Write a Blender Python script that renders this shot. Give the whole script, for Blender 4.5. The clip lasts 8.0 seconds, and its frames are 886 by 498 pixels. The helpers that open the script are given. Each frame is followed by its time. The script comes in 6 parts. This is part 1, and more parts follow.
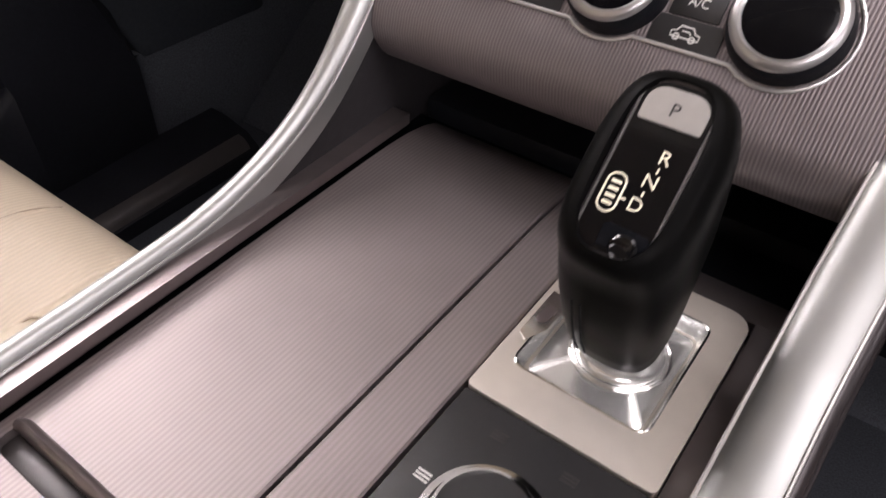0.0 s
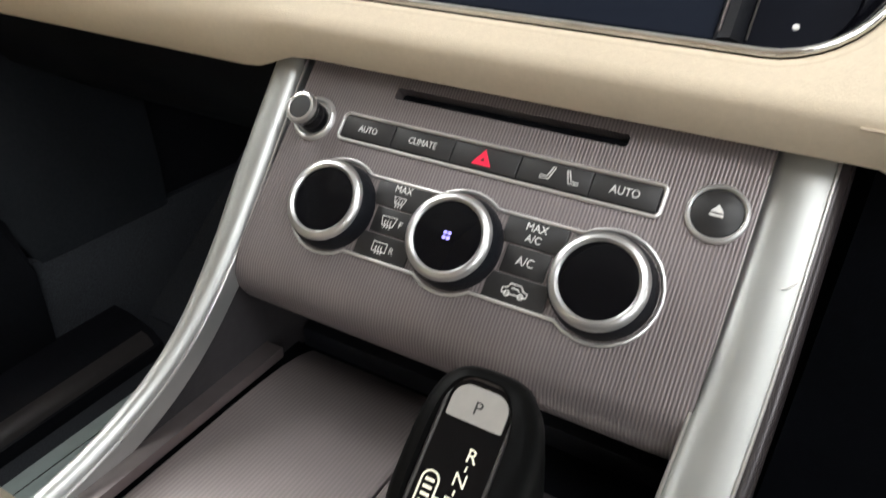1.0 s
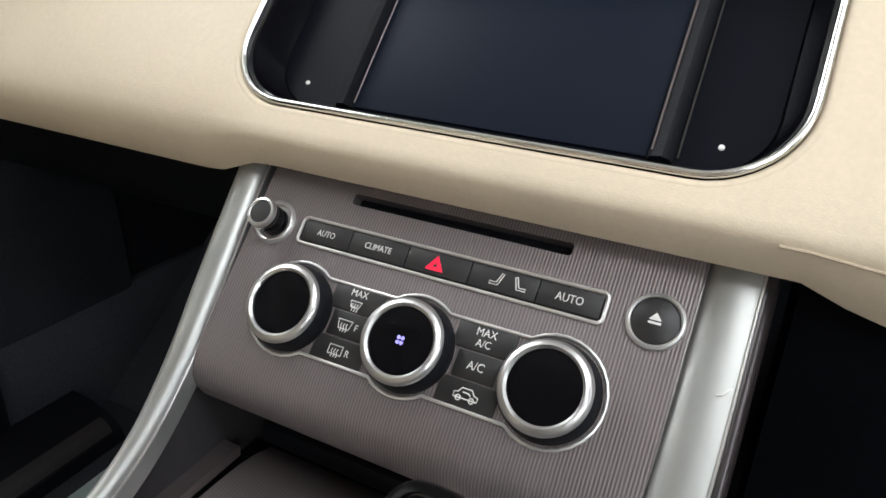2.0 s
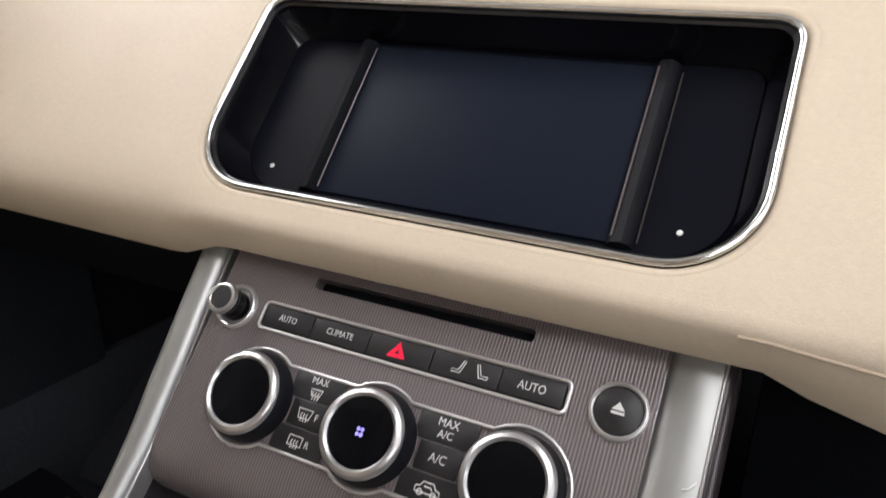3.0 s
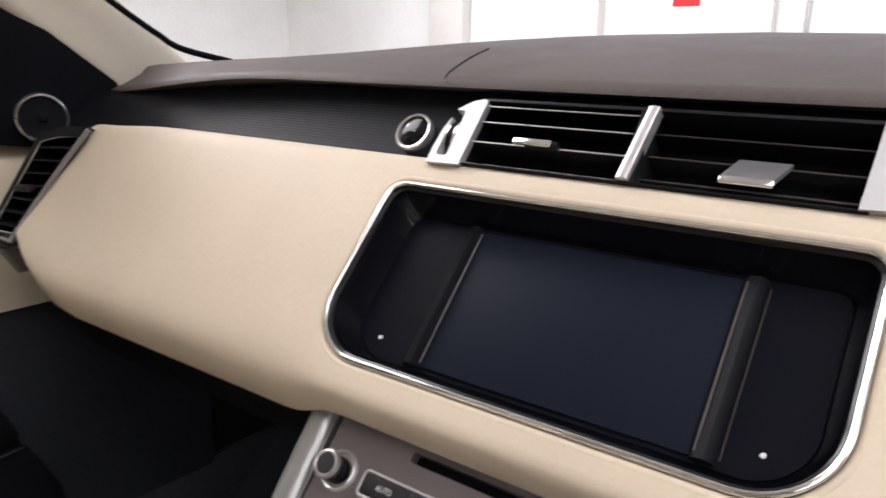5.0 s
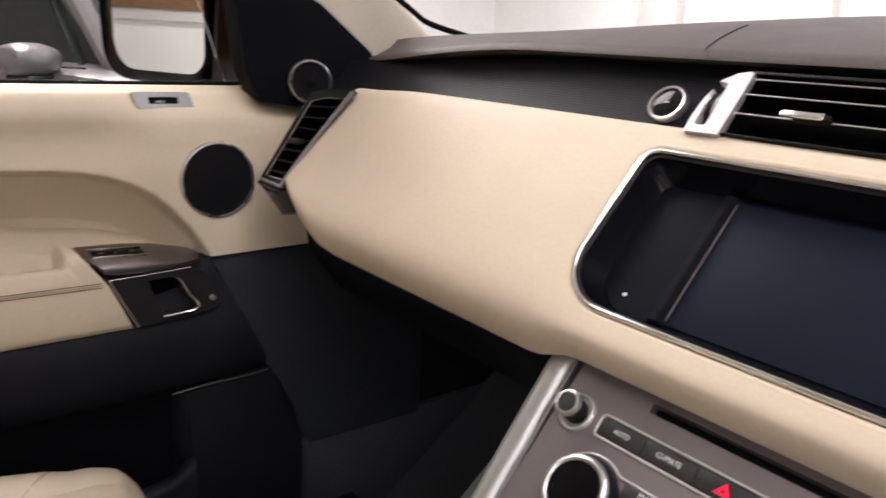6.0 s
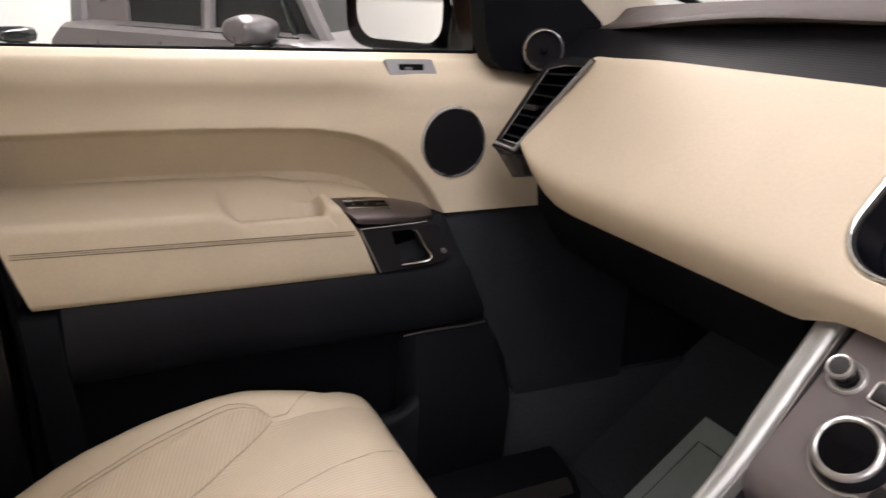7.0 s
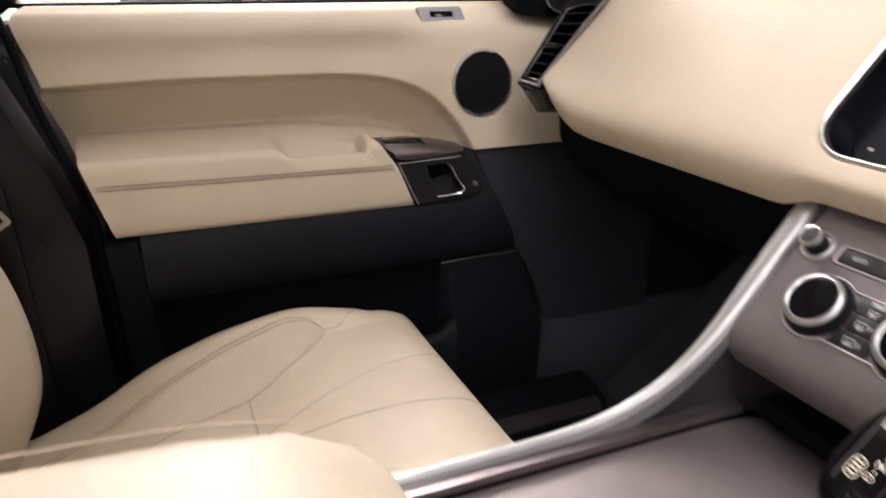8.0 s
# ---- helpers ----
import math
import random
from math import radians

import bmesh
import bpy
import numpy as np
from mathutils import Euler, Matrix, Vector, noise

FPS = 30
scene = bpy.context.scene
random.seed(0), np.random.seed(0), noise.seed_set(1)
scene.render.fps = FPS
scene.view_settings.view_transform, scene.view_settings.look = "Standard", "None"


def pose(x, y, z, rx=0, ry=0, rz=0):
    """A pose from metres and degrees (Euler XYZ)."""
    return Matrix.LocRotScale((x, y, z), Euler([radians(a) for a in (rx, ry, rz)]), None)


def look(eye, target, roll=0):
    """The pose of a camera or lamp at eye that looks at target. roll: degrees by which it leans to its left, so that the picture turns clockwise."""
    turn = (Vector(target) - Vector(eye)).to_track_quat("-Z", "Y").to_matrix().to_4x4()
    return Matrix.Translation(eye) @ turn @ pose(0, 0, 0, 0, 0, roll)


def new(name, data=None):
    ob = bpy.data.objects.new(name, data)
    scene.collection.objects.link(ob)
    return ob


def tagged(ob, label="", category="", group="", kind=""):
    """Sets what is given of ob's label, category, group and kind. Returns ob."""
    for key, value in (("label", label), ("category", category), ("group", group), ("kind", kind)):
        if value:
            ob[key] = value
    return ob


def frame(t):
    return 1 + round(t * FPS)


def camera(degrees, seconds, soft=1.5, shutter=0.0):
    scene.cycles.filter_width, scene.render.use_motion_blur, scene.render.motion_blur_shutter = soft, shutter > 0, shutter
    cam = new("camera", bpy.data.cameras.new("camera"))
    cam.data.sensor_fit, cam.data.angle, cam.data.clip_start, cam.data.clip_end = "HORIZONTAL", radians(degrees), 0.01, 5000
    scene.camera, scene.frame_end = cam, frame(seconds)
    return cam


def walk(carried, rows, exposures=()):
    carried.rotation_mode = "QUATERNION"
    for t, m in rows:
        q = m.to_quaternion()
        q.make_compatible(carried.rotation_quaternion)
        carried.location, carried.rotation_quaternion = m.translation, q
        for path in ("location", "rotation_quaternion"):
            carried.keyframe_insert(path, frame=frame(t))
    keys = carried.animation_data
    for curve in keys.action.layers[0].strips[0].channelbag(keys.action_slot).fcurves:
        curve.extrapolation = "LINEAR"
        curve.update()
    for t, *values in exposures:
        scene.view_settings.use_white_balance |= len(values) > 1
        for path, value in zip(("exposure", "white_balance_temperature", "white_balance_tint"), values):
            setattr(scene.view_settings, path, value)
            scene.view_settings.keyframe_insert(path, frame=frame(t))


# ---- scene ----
cam = camera(63.0, 8.0, shutter=0.35)
PATH = [
    (0, (0.139, -0.367, 1.105), (-0.738, 0.809, -0.253), -0),
    (0.1, (0.142, -0.36, 1.113), (-0.518, 0.515, 0.089), -0.3),
    (0.2, (0.145, -0.354, 1.12), (-0.516, 0.553, 0.124), -0.6),
    (0.3, (0.148, -0.348, 1.127), (-0.523, 0.566, 0.144), -0.9),
    (0.4, (0.15, -0.342, 1.133), (-0.515, 0.619, 0.194), -0.9),
    (0.5, (0.153, -0.337, 1.139), (-0.722, 0.997, -0.067), -0.7),
    (0.7, (0.157, -0.329, 1.148), (-0.482, 0.721, 0.29), -0.2),
    (1, (0.162, -0.325, 1.158), (-0.702, 1.147, 0.116), 0.2),
    (1.2, (0.164, -0.326, 1.164), (-0.48, 0.807, 0.422), 0.7),
    (1.5, (0.166, -0.327, 1.173), (-0.69, 1.241, 0.272), 1.3),
    (1.7, (0.168, -0.326, 1.177), (-0.468, 0.86, 0.515), 1.4),
    (2.8, (0.18, -0.311, 1.192), (-0.454, 0.916, 0.605), 0.9),
    (3, (0.18, -0.307, 1.195), (-0.665, 1.352, 0.465), 0.9),
    (3.2, (0.18, -0.303, 1.199), (-0.436, 0.961, 0.679), 1.1),
    (3.5, (0.18, -0.293, 1.213), (-0.656, 1.417, 0.598), 1.3),
    (3.7, (0.182, -0.282, 1.229), (-0.439, 1.016, 0.804), 1.2),
    (4, (0.19, -0.267, 1.251), (-0.687, 1.437, 0.681), 0.6),
    (4.2, (0.196, -0.265, 1.257), (-0.73, 1.426, 0.725), 0.7),
    (5.3, (0.188, -0.346, 1.263), (-0.748, 0.764, 0.884), 1.9),
    (5.5, (0.186, -0.36, 1.263), (-1.141, 1.039, 0.731), 2.1),
    (5.7, (0.184, -0.369, 1.258), (-0.841, 0.646, 0.848), 2.7),
    (6, (0.181, -0.383, 1.244), (-1.305, 0.841, 0.703), 3.2),
    (6.2, (0.179, -0.398, 1.239), (-0.981, 0.455, 0.819), 3.3),
    (6.5, (0.177, -0.429, 1.238), (-1.452, 0.569, 0.647), 3.2),
    (6.7, (0.176, -0.452, 1.238), (-1.054, 0.273, 0.78), 3.3),
    (7, (0.176, -0.485, 1.24), (-1.522, 0.359, 0.603), 2.7),
    (7.3, (0.181, -0.509, 1.251), (-1.109, 0.062, 0.741), 2.2),
    (7.5, (0.197, -0.517, 1.256), (-1.546, 0.177, 0.563), 1.6),
    (7.8, (0.246, -0.521, 1.235), (-1.064, -0.012, 0.71), 0.6),
    (8, (0.288, -0.521, 1.208), (-1.436, 0.209, 0.505), 0.1),
]
EXPOSURES = ((0.0, 0.20, 6450, 23), (0.5, 0.34, 6400, 16), (1.0, 0.40, 6150, 8), (1.5, 0.36, 5950, 5), (3.0, 0.04, 6150, 14), (3.5, 0.02, 6080, 14), (4.0, 0.02, 6040, 15), (5.5, 0.02, 6350, 18), (6.0, 0.20, 6450, 19), (7.0, 0.30, 6500, 19), (8.0, 0.34, 6450, 19))
walk(cam, [(t, look(eye, target, roll)) for t, eye, target, roll in PATH], EXPOSURES)

# ---- light: a bright showroom, seen through the car's glass and its open driver's side ----
world = bpy.data.worlds.new("world")
scene.world = world
world.use_nodes = True
world.node_tree.nodes["Background"].inputs[0].default_value = (0.95, 0.97, 1.0, 1)
world.node_tree.nodes["Background"].inputs[1].default_value = 0.25


def area_lamp(name, place, target, sx, sy, watts, colour=(1, 0.96, 0.9)):
    data = bpy.data.lights.new(name, "AREA")
    data.shape, data.size, data.size_y, data.energy, data.color = "RECTANGLE", sx, sy, watts, colour
    ob = new(name, data)
    ob.matrix_basis = look(place, target)
    return ob


area_lamp("ceiling_lamp", (0.85, -0.60, 3.35), (0.55, -0.55, 0.9), 2.4, 2.4, 98, (1, 0.97, 0.935))
area_lamp("ceiling_lamp", (3.0, -3.6, 3.1), (0.1, -0.2, 0.95), 2.6, 1.2, 88, (1, 0.975, 0.95))
area_lamp("ceiling_lamp", (4.2, -0.6, 3.2), (0.2, -0.3, 0.9), 0.8, 3.0, 48, (1, 0.98, 0.96))
area_lamp("ceiling_lamp", (-0.4, 3.4, 3.3), (-0.3, 3.0, 0.5), 3.2, 0.6, 20, (0.95, 0.98, 1.0))
area_lamp("ceiling_lamp", (-1.95, 0.0, 3.3), (-1.3, -0.1, 0.9), 1.3, 3.0, 82, (1, 0.965, 0.92))
area_lamp("ceiling_lamp", (-2.0, 5.8, 3.3), (-2.0, 6.4, 0.0), 9.0, 0.7, 300, (0.98, 0.99, 1.0))
area_lamp("ceiling_lamp", (-5.6, 0.5, 3.3), (-5.8, 0.5, 0.0), 0.7, 6.0, 400)
area_lamp("ceiling_lamp", (-1.5, -6.3, 3.3), (-1.5, -8.0, 1.2), 5.0, 0.6, 230)


# ---- materials ----
def material(name, colour, rough=0.5, metal=0.0, spot=0.0, spot_scale=60.0, bump=0.0, bump_scale=400.0, coat=0.0, stain=0.0, stain_scale=9.0, shine=0.5):
    """A surface with grain and stains at two scales."""
    mat = bpy.data.materials.new(name)
    mat.use_nodes = True
    tree = mat.node_tree
    bsdf = tree.nodes["Principled BSDF"]
    bsdf.inputs["Base Color"].default_value = (*colour, 1)
    bsdf.inputs["Roughness"].default_value = rough
    bsdf.inputs["Metallic"].default_value = metal
    bsdf.inputs["Coat Weight"].default_value = coat
    bsdf.inputs["Specular IOR Level"].default_value = shine
    coord = tree.nodes.new("ShaderNodeTexCoord")

    def noisy(scale, detail):
        n = tree.nodes.new("ShaderNodeTexNoise")
        n.inputs["Scale"].default_value, n.inputs["Detail"].default_value = scale, detail
        tree.links.new(coord.outputs["Object"], n.inputs["Vector"])
        return n

    if spot or stain:
        last = None
        for amount, scale in ((spot, spot_scale), (stain, stain_scale)):
            if not amount:
                continue
            n = noisy(scale, 4)
            ramp = tree.nodes.new("ShaderNodeMapRange")
            ramp.inputs["From Min"].default_value, ramp.inputs["From Max"].default_value = 0.3, 0.7
            ramp.inputs["To Min"].default_value, ramp.inputs["To Max"].default_value = 1 - amount, 1 + amount
            tree.links.new(n.outputs["Fac"], ramp.inputs["Value"])
            mix = tree.nodes.new("ShaderNodeMix")
            mix.data_type, mix.blend_type = "RGBA", "MULTIPLY"
            mix.inputs["Factor"].default_value = 1
            if last is None:
                mix.inputs["A"].default_value = (*colour, 1)
            else:
                tree.links.new(last, mix.inputs["A"])
            tree.links.new(ramp.outputs["Result"], mix.inputs["B"])
            last = mix.outputs["Result"]
        tree.links.new(last, bsdf.inputs["Base Color"])
        gloss = tree.nodes.new("ShaderNodeMapRange")
        gloss.inputs["To Min"].default_value, gloss.inputs["To Max"].default_value = max(rough - 0.07, 0.02), min(rough + 0.07, 1)
        tree.links.new(noisy(23, 3).outputs["Fac"], gloss.inputs["Value"])
        tree.links.new(gloss.outputs["Result"], bsdf.inputs["Roughness"])
    if bump:
        b = tree.nodes.new("ShaderNodeBump")
        b.inputs["Strength"].default_value, b.inputs["Distance"].default_value = bump, 0.0006
        tree.links.new(noisy(bump_scale, 3).outputs["Fac"], b.inputs["Height"])
        tree.links.new(b.outputs["Normal"], bsdf.inputs["Normal"])
    return mat


def ribbed(name, colour, pitch, rough, metal, axis=0, depth=0.00025, tone_low=0.72, tone_high=1.12, slant=None):
    """Fine ribs across one axis, with slight groove shade put into the colour."""
    mat = material(name, colour, rough, metal)
    tree = mat.node_tree
    bsdf = tree.nodes["Principled BSDF"]
    coord = tree.nodes.new("ShaderNodeTexCoord")
    split = tree.nodes.new("ShaderNodeSeparateXYZ")
    tree.links.new(coord.outputs["Object"], split.inputs[0])
    turn = tree.nodes.new("ShaderNodeMath")
    turn.operation = "MULTIPLY"
    turn.inputs[1].default_value = 2 * math.pi / pitch
    if slant is None:
        tree.links.new(split.outputs[axis], turn.inputs[0])
    else:
        across = tree.nodes.new("ShaderNodeVectorMath")
        across.operation = "DOT_PRODUCT"
        across.inputs[1].default_value = (math.cos(radians(slant)), math.sin(radians(slant)), 0)
        tree.links.new(coord.outputs["Object"], across.inputs[0])
        tree.links.new(across.outputs["Value"], turn.inputs[0])
    wave = tree.nodes.new("ShaderNodeMath")
    wave.operation = "SINE"
    tree.links.new(turn.outputs[0], wave.inputs[0])
    b = tree.nodes.new("ShaderNodeBump")
    b.inputs["Strength"].default_value, b.inputs["Distance"].default_value = 0.9, depth
    tree.links.new(wave.outputs[0], b.inputs["Height"])
    tree.links.new(b.outputs["Normal"], bsdf.inputs["Normal"])
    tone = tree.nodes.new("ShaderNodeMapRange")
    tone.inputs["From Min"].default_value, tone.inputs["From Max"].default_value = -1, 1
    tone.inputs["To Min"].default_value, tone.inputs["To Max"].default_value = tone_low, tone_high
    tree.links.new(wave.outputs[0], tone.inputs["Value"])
    grain = tree.nodes.new("ShaderNodeTexNoise")
    grain.inputs["Scale"].default_value, grain.inputs["Detail"].default_value = 14, 3
    tree.links.new(coord.outputs["Object"], grain.inputs["Vector"])
    grain_tone = tree.nodes.new("ShaderNodeMapRange")
    grain_tone.inputs["To Min"].default_value, grain_tone.inputs["To Max"].default_value = 0.88, 1.12
    tree.links.new(grain.outputs["Fac"], grain_tone.inputs["Value"])
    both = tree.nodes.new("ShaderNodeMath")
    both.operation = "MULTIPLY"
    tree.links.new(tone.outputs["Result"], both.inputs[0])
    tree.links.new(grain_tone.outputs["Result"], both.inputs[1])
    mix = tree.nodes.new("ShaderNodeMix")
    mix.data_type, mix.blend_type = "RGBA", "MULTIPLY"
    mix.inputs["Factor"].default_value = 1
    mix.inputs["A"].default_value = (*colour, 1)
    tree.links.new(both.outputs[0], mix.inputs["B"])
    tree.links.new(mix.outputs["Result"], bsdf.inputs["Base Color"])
    return mat


def clear_glass(name, tint=(1, 1, 1)):
    mat = bpy.data.materials.new(name)
    mat.use_nodes = True
    bsdf = mat.node_tree.nodes["Principled BSDF"]
    bsdf.inputs["Base Color"].default_value = (*tint, 1)
    bsdf.inputs["Roughness"].default_value = 0.0
    bsdf.inputs["IOR"].default_value = 1.05
    bsdf.inputs["Transmission Weight"].default_value = 1.0
    return mat


def glowing(name, colour, strength):
    mat = material(name, colour, 0.4)
    bsdf = mat.node_tree.nodes["Principled BSDF"]
    bsdf.inputs["Emission Color"].default_value = (*colour, 1)
    bsdf.inputs["Emission Strength"].default_value = strength
    return mat


CREAM = material("cream_leather", (0.61, 0.527, 0.402), 0.6, 0, 0.03, 300, 0.25, 900, stain=0.05, stain_scale=6, shine=0.28)
CREAM_SEAT = material("cream_seat_leather", (0.60, 0.518, 0.395), 0.47, 0, 0.03, 300, 0.3, 800, stain=0.06, stain_scale=7)
CREAM_RIB = ribbed("cream_perforated_leather", (0.60, 0.512, 0.388), 0.0046, 0.55, 0, 1, 0.00024, 0.87, 1.03, slant=62)
CREAM_THIGH = ribbed("cream_pleated_leather", (0.61, 0.522, 0.398), 0.0046, 0.5, 0, 0, 0.00018, 0.92, 1.03)
CREAM_DARK = material("cream_leather_seam", (0.46, 0.38, 0.285), 0.7, 0, 0.1, 800)
SEAM_DARK = material("dark_seam_groove", (0.16, 0.12, 0.085), 0.8, 0, 0.1, 800)
COWL = material("espresso_leather", (0.085, 0.07, 0.066), 0.6, 0, 0.08, 260, 0.6, 600, stain=0.12, shine=0.25)
DARK = material("black_grained_plastic", (0.0080, 0.0086, 0.0112), 0.5, 0, 0.15, 200, 0.4, 900, stain=0.15, shine=0.13)
DARKER = material("black_soft_trim", (0.0046, 0.0052, 0.0070), 0.66, 0, 0.15, 150, 0.4, 700, stain=0.2, shine=0.06)
PILLAR = material("smooth_black_pillar_trim", (0.005, 0.0055, 0.007), 0.30, 0, 0.1, 120, 0.05, 900, shine=0.3)
BEZEL = material("dark_satin_bezel", (0.022, 0.021, 0.024), 0.32, 0.2, 0.08, 120)
BUTTON = material("charcoal_button_plastic", (0.017, 0.017, 0.018), 0.42, 0, 0.08, 400, 0.12, 1500)
GLOSS = material("gloss_black_plastic", (0.003, 0.003, 0.004), 0.08, 0, coat=0.08, shine=0.3)
# Bluish base: the haze reflected in the dark glass is put into the colour.
SCREEN = material("dark_display_glass_with_haze", (0.0095, 0.0125, 0.0215), 0.55, 0, 0.02, 20, shine=0.05)
SCREEN_SIDE = material("satin_black_panel", (0.0042, 0.0050, 0.0088), 0.36, 0, 0.05, 30, shine=0.07)
GRIP = material("worn_black_grip_leather", (0.004, 0.004, 0.004), 0.34, 0, 0.1, 300, 0.1, 1200, shine=0.03)
RUBBER = material("soft_black_rubber", (0.005, 0.005, 0.005), 0.40, 0, 0.1, 300, 0.2, 1200, shine=0.26)
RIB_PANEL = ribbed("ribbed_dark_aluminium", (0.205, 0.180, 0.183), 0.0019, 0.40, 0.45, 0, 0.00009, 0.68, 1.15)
RIB_DECK = ribbed("ribbed_console_aluminium", (0.270, 0.235, 0.235), 0.0026, 0.46, 0.70, 0, 0.00003, 0.86, 1.05)
DECK_PLAIN = material("smooth_console_aluminium", (0.255, 0.225, 0.226), 0.36, 0.80, 0.05, 60, stain=0.06)
BAND = ribbed("black_ribbed_band", (0.007, 0.0075, 0.010), 0.0024, 0.55, 0, 2, 0.00004, 0.93, 1.06)
BAND.node_tree.nodes["Principled BSDF"].inputs["Specular IOR Level"].default_value = 0.1
TRIM = material("dark_satin_metal", (0.22, 0.19, 0.19), 0.35, 0.85, 0.05, 90)
TRIM_LOW = material("dark_side_trim", (0.05, 0.045, 0.045), 0.4, 0.3, 0.06, 90)
RAIL = material("satin_rail_metal", (0.41, 0.42, 0.41), 0.38, 0.78, 0.04, 40, 0.03, 600)
PARK = material("satin_park_button", (0.42, 0.41, 0.39), 0.42, 0.6, 0.04, 200)
CHROME = material("chrome", (0.78, 0.78, 0.77), 0.12, 1.0, 0.03, 60)
KNOB_RIM = material("brushed_knob_rim", (0.50, 0.50, 0.50), 0.32, 0.9, 0.04, 60)
KNOB_FACE = material("black_knob_face", (0.003, 0.003, 0.004), 0.14, 0, shine=0.12)
BRIGHT = material("bright_silver_edging", (0.66, 0.66, 0.655), 0.36, 0.75, 0.03, 60)
SATIN = material("satin_silver", (0.62, 0.61, 0.60), 0.3, 0.9, 0.04, 40, 0.03, 600)
SATIN_GREY = material("satin_grey_metal", (0.30, 0.30, 0.31), 0.4, 0.7, 0.05, 90)
END_METAL = material("satin_end_metal", (0.56, 0.56, 0.57), 0.46, 0.8, 0.04, 40)
PLATE = material("brushed_selector_plate", (0.76, 0.71, 0.64), 0.40, 0.70, 0.04, 70)
DISH = material("polished_selector_dish", (0.80, 0.81, 0.80), 0.20, 0.78, 0.05, 90, 0.04, 300)
PRINT = material("white_print", (0.74, 0.74, 0.72), 0.6)
PRINT_DARK = material("dark_print", (0.03, 0.03, 0.03), 0.6)
PRINT_LIT = glowing("lit_selector_print", (0.75, 0.70, 0.55), 0.24)
RED = glowing("red_hazard_print", (0.80, 0.01, 0.05), 0.35)
VIOLET = glowing("violet_fan_symbol", (0.30, 0.26, 0.80), 0.8)
# Rail's outer face; the dark cabin it mirrors is put into the colour.
RAIL_SIDE = material("rail_side_dark_reflection", (0.030, 0.025, 0.026), 0.24, 0.3, 0.05, 60)
LINING = material("charcoal_lining_plastic", (0.030, 0.028, 0.030), 0.6, 0, 0.1, 200, 0.3, 900, stain=0.1, shine=0.15)
FOOTWELL = material("black_footwell_plastic", (0.021, 0.024, 0.029), 0.6, 0, 0.12, 200, 0.4, 900, stain=0.15, shine=0.15)
CARPET = material("black_carpet", (0.046, 0.050, 0.058), 0.95, 0, 0.3, 500, 0.8, 600, shine=0.1)
PAPER = material("grey_paper_mat", (0.40, 0.47, 0.46), 0.8, 0, 0.04, 50, 0.1, 200)
MESH = material("speaker_mesh", (0.006, 0.006, 0.0075), 0.65, 0, 0.3, 1500, 0.5, 2500, shine=0.12)
RING = material("dark_satin_ring", (0.52, 0.52, 0.53), 0.28, 0.9, 0.04, 60)
RECESS = material("gloss_black_surround", (0.004, 0.004, 0.006), 0.16, 0, 0.02, 40, coat=0.25, shine=0.5)
GLASS = clear_glass("window_glass", (0.96, 0.98, 0.97))
MIRROR = material("mirror_glass", (0.92, 0.93, 0.93), 0.02, 1.0)
WALL = material("white_wall_paint", (0.80, 0.79, 0.76), 0.7, 0, 0.03, 20, 0.1, 60, stain=0.05, stain_scale=1.2)
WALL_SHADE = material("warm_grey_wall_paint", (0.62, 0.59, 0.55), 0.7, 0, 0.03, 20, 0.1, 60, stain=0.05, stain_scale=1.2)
CONCRETE = material("polished_concrete", (0.36, 0.355, 0.35), 0.35, 0, 0.08, 30, 0.1, 80, stain=0.15, stain_scale=1.5)
SIGN_RED = material("red_sign", (0.55, 0.03, 0.03), 0.5)
TIMBER = material("brown_timber", (0.20, 0.10, 0.05), 0.6, 0, 0.2, 15, 0.2, 60)
PAINT = material("grey_car_paint", (0.13, 0.125, 0.13), 0.25, 0.6, 0.03, 400, coat=1.0)
PAINT_GREY = material("grey_metallic_car_paint", (0.15, 0.140, 0.142), 0.30, 0.35, 0.03, 400, coat=0.2)
# Pale opaque base: bright reflections on the green glass are put into the colour.
GREEN_GLASS = material("green_windscreen_with_reflections", (0.42, 0.58, 0.45), 0.15, 0, 0.05, 6, stain=0.12, stain_scale=3)
PAINT_PALE = material("pale_silver_car_paint", (0.36, 0.35, 0.345), 0.36, 0.1, 0.03, 400, coat=0.35)
SKYPANE = glowing("daylight_pane", (0.75, 0.9, 1.0), 0.75)
TINTED = material("dark_car_glass", (0.012, 0.014, 0.014), 0.08, 0, coat=0.1)
HEADLINER = material("cream_headlining", (0.62, 0.56, 0.46), 0.9, 0, 0.04, 300, 0.2, 800)
STEEL = material("brushed_buckle_steel", (0.62, 0.62, 0.62), 0.25, 1.0, 0.05, 80)


# ---- mesh helpers ----
def thing(name, label="", category="", place=(0, 0, 0), group="", kind=""):
    ob = new(name)
    ob.empty_display_size = 0.05
    ob.location = place
    return tagged(ob, label, category, group, kind)


def base_of(ob):
    m = Matrix.Translation(ob.location) if ob.data is None else Matrix.Identity(4)
    return m


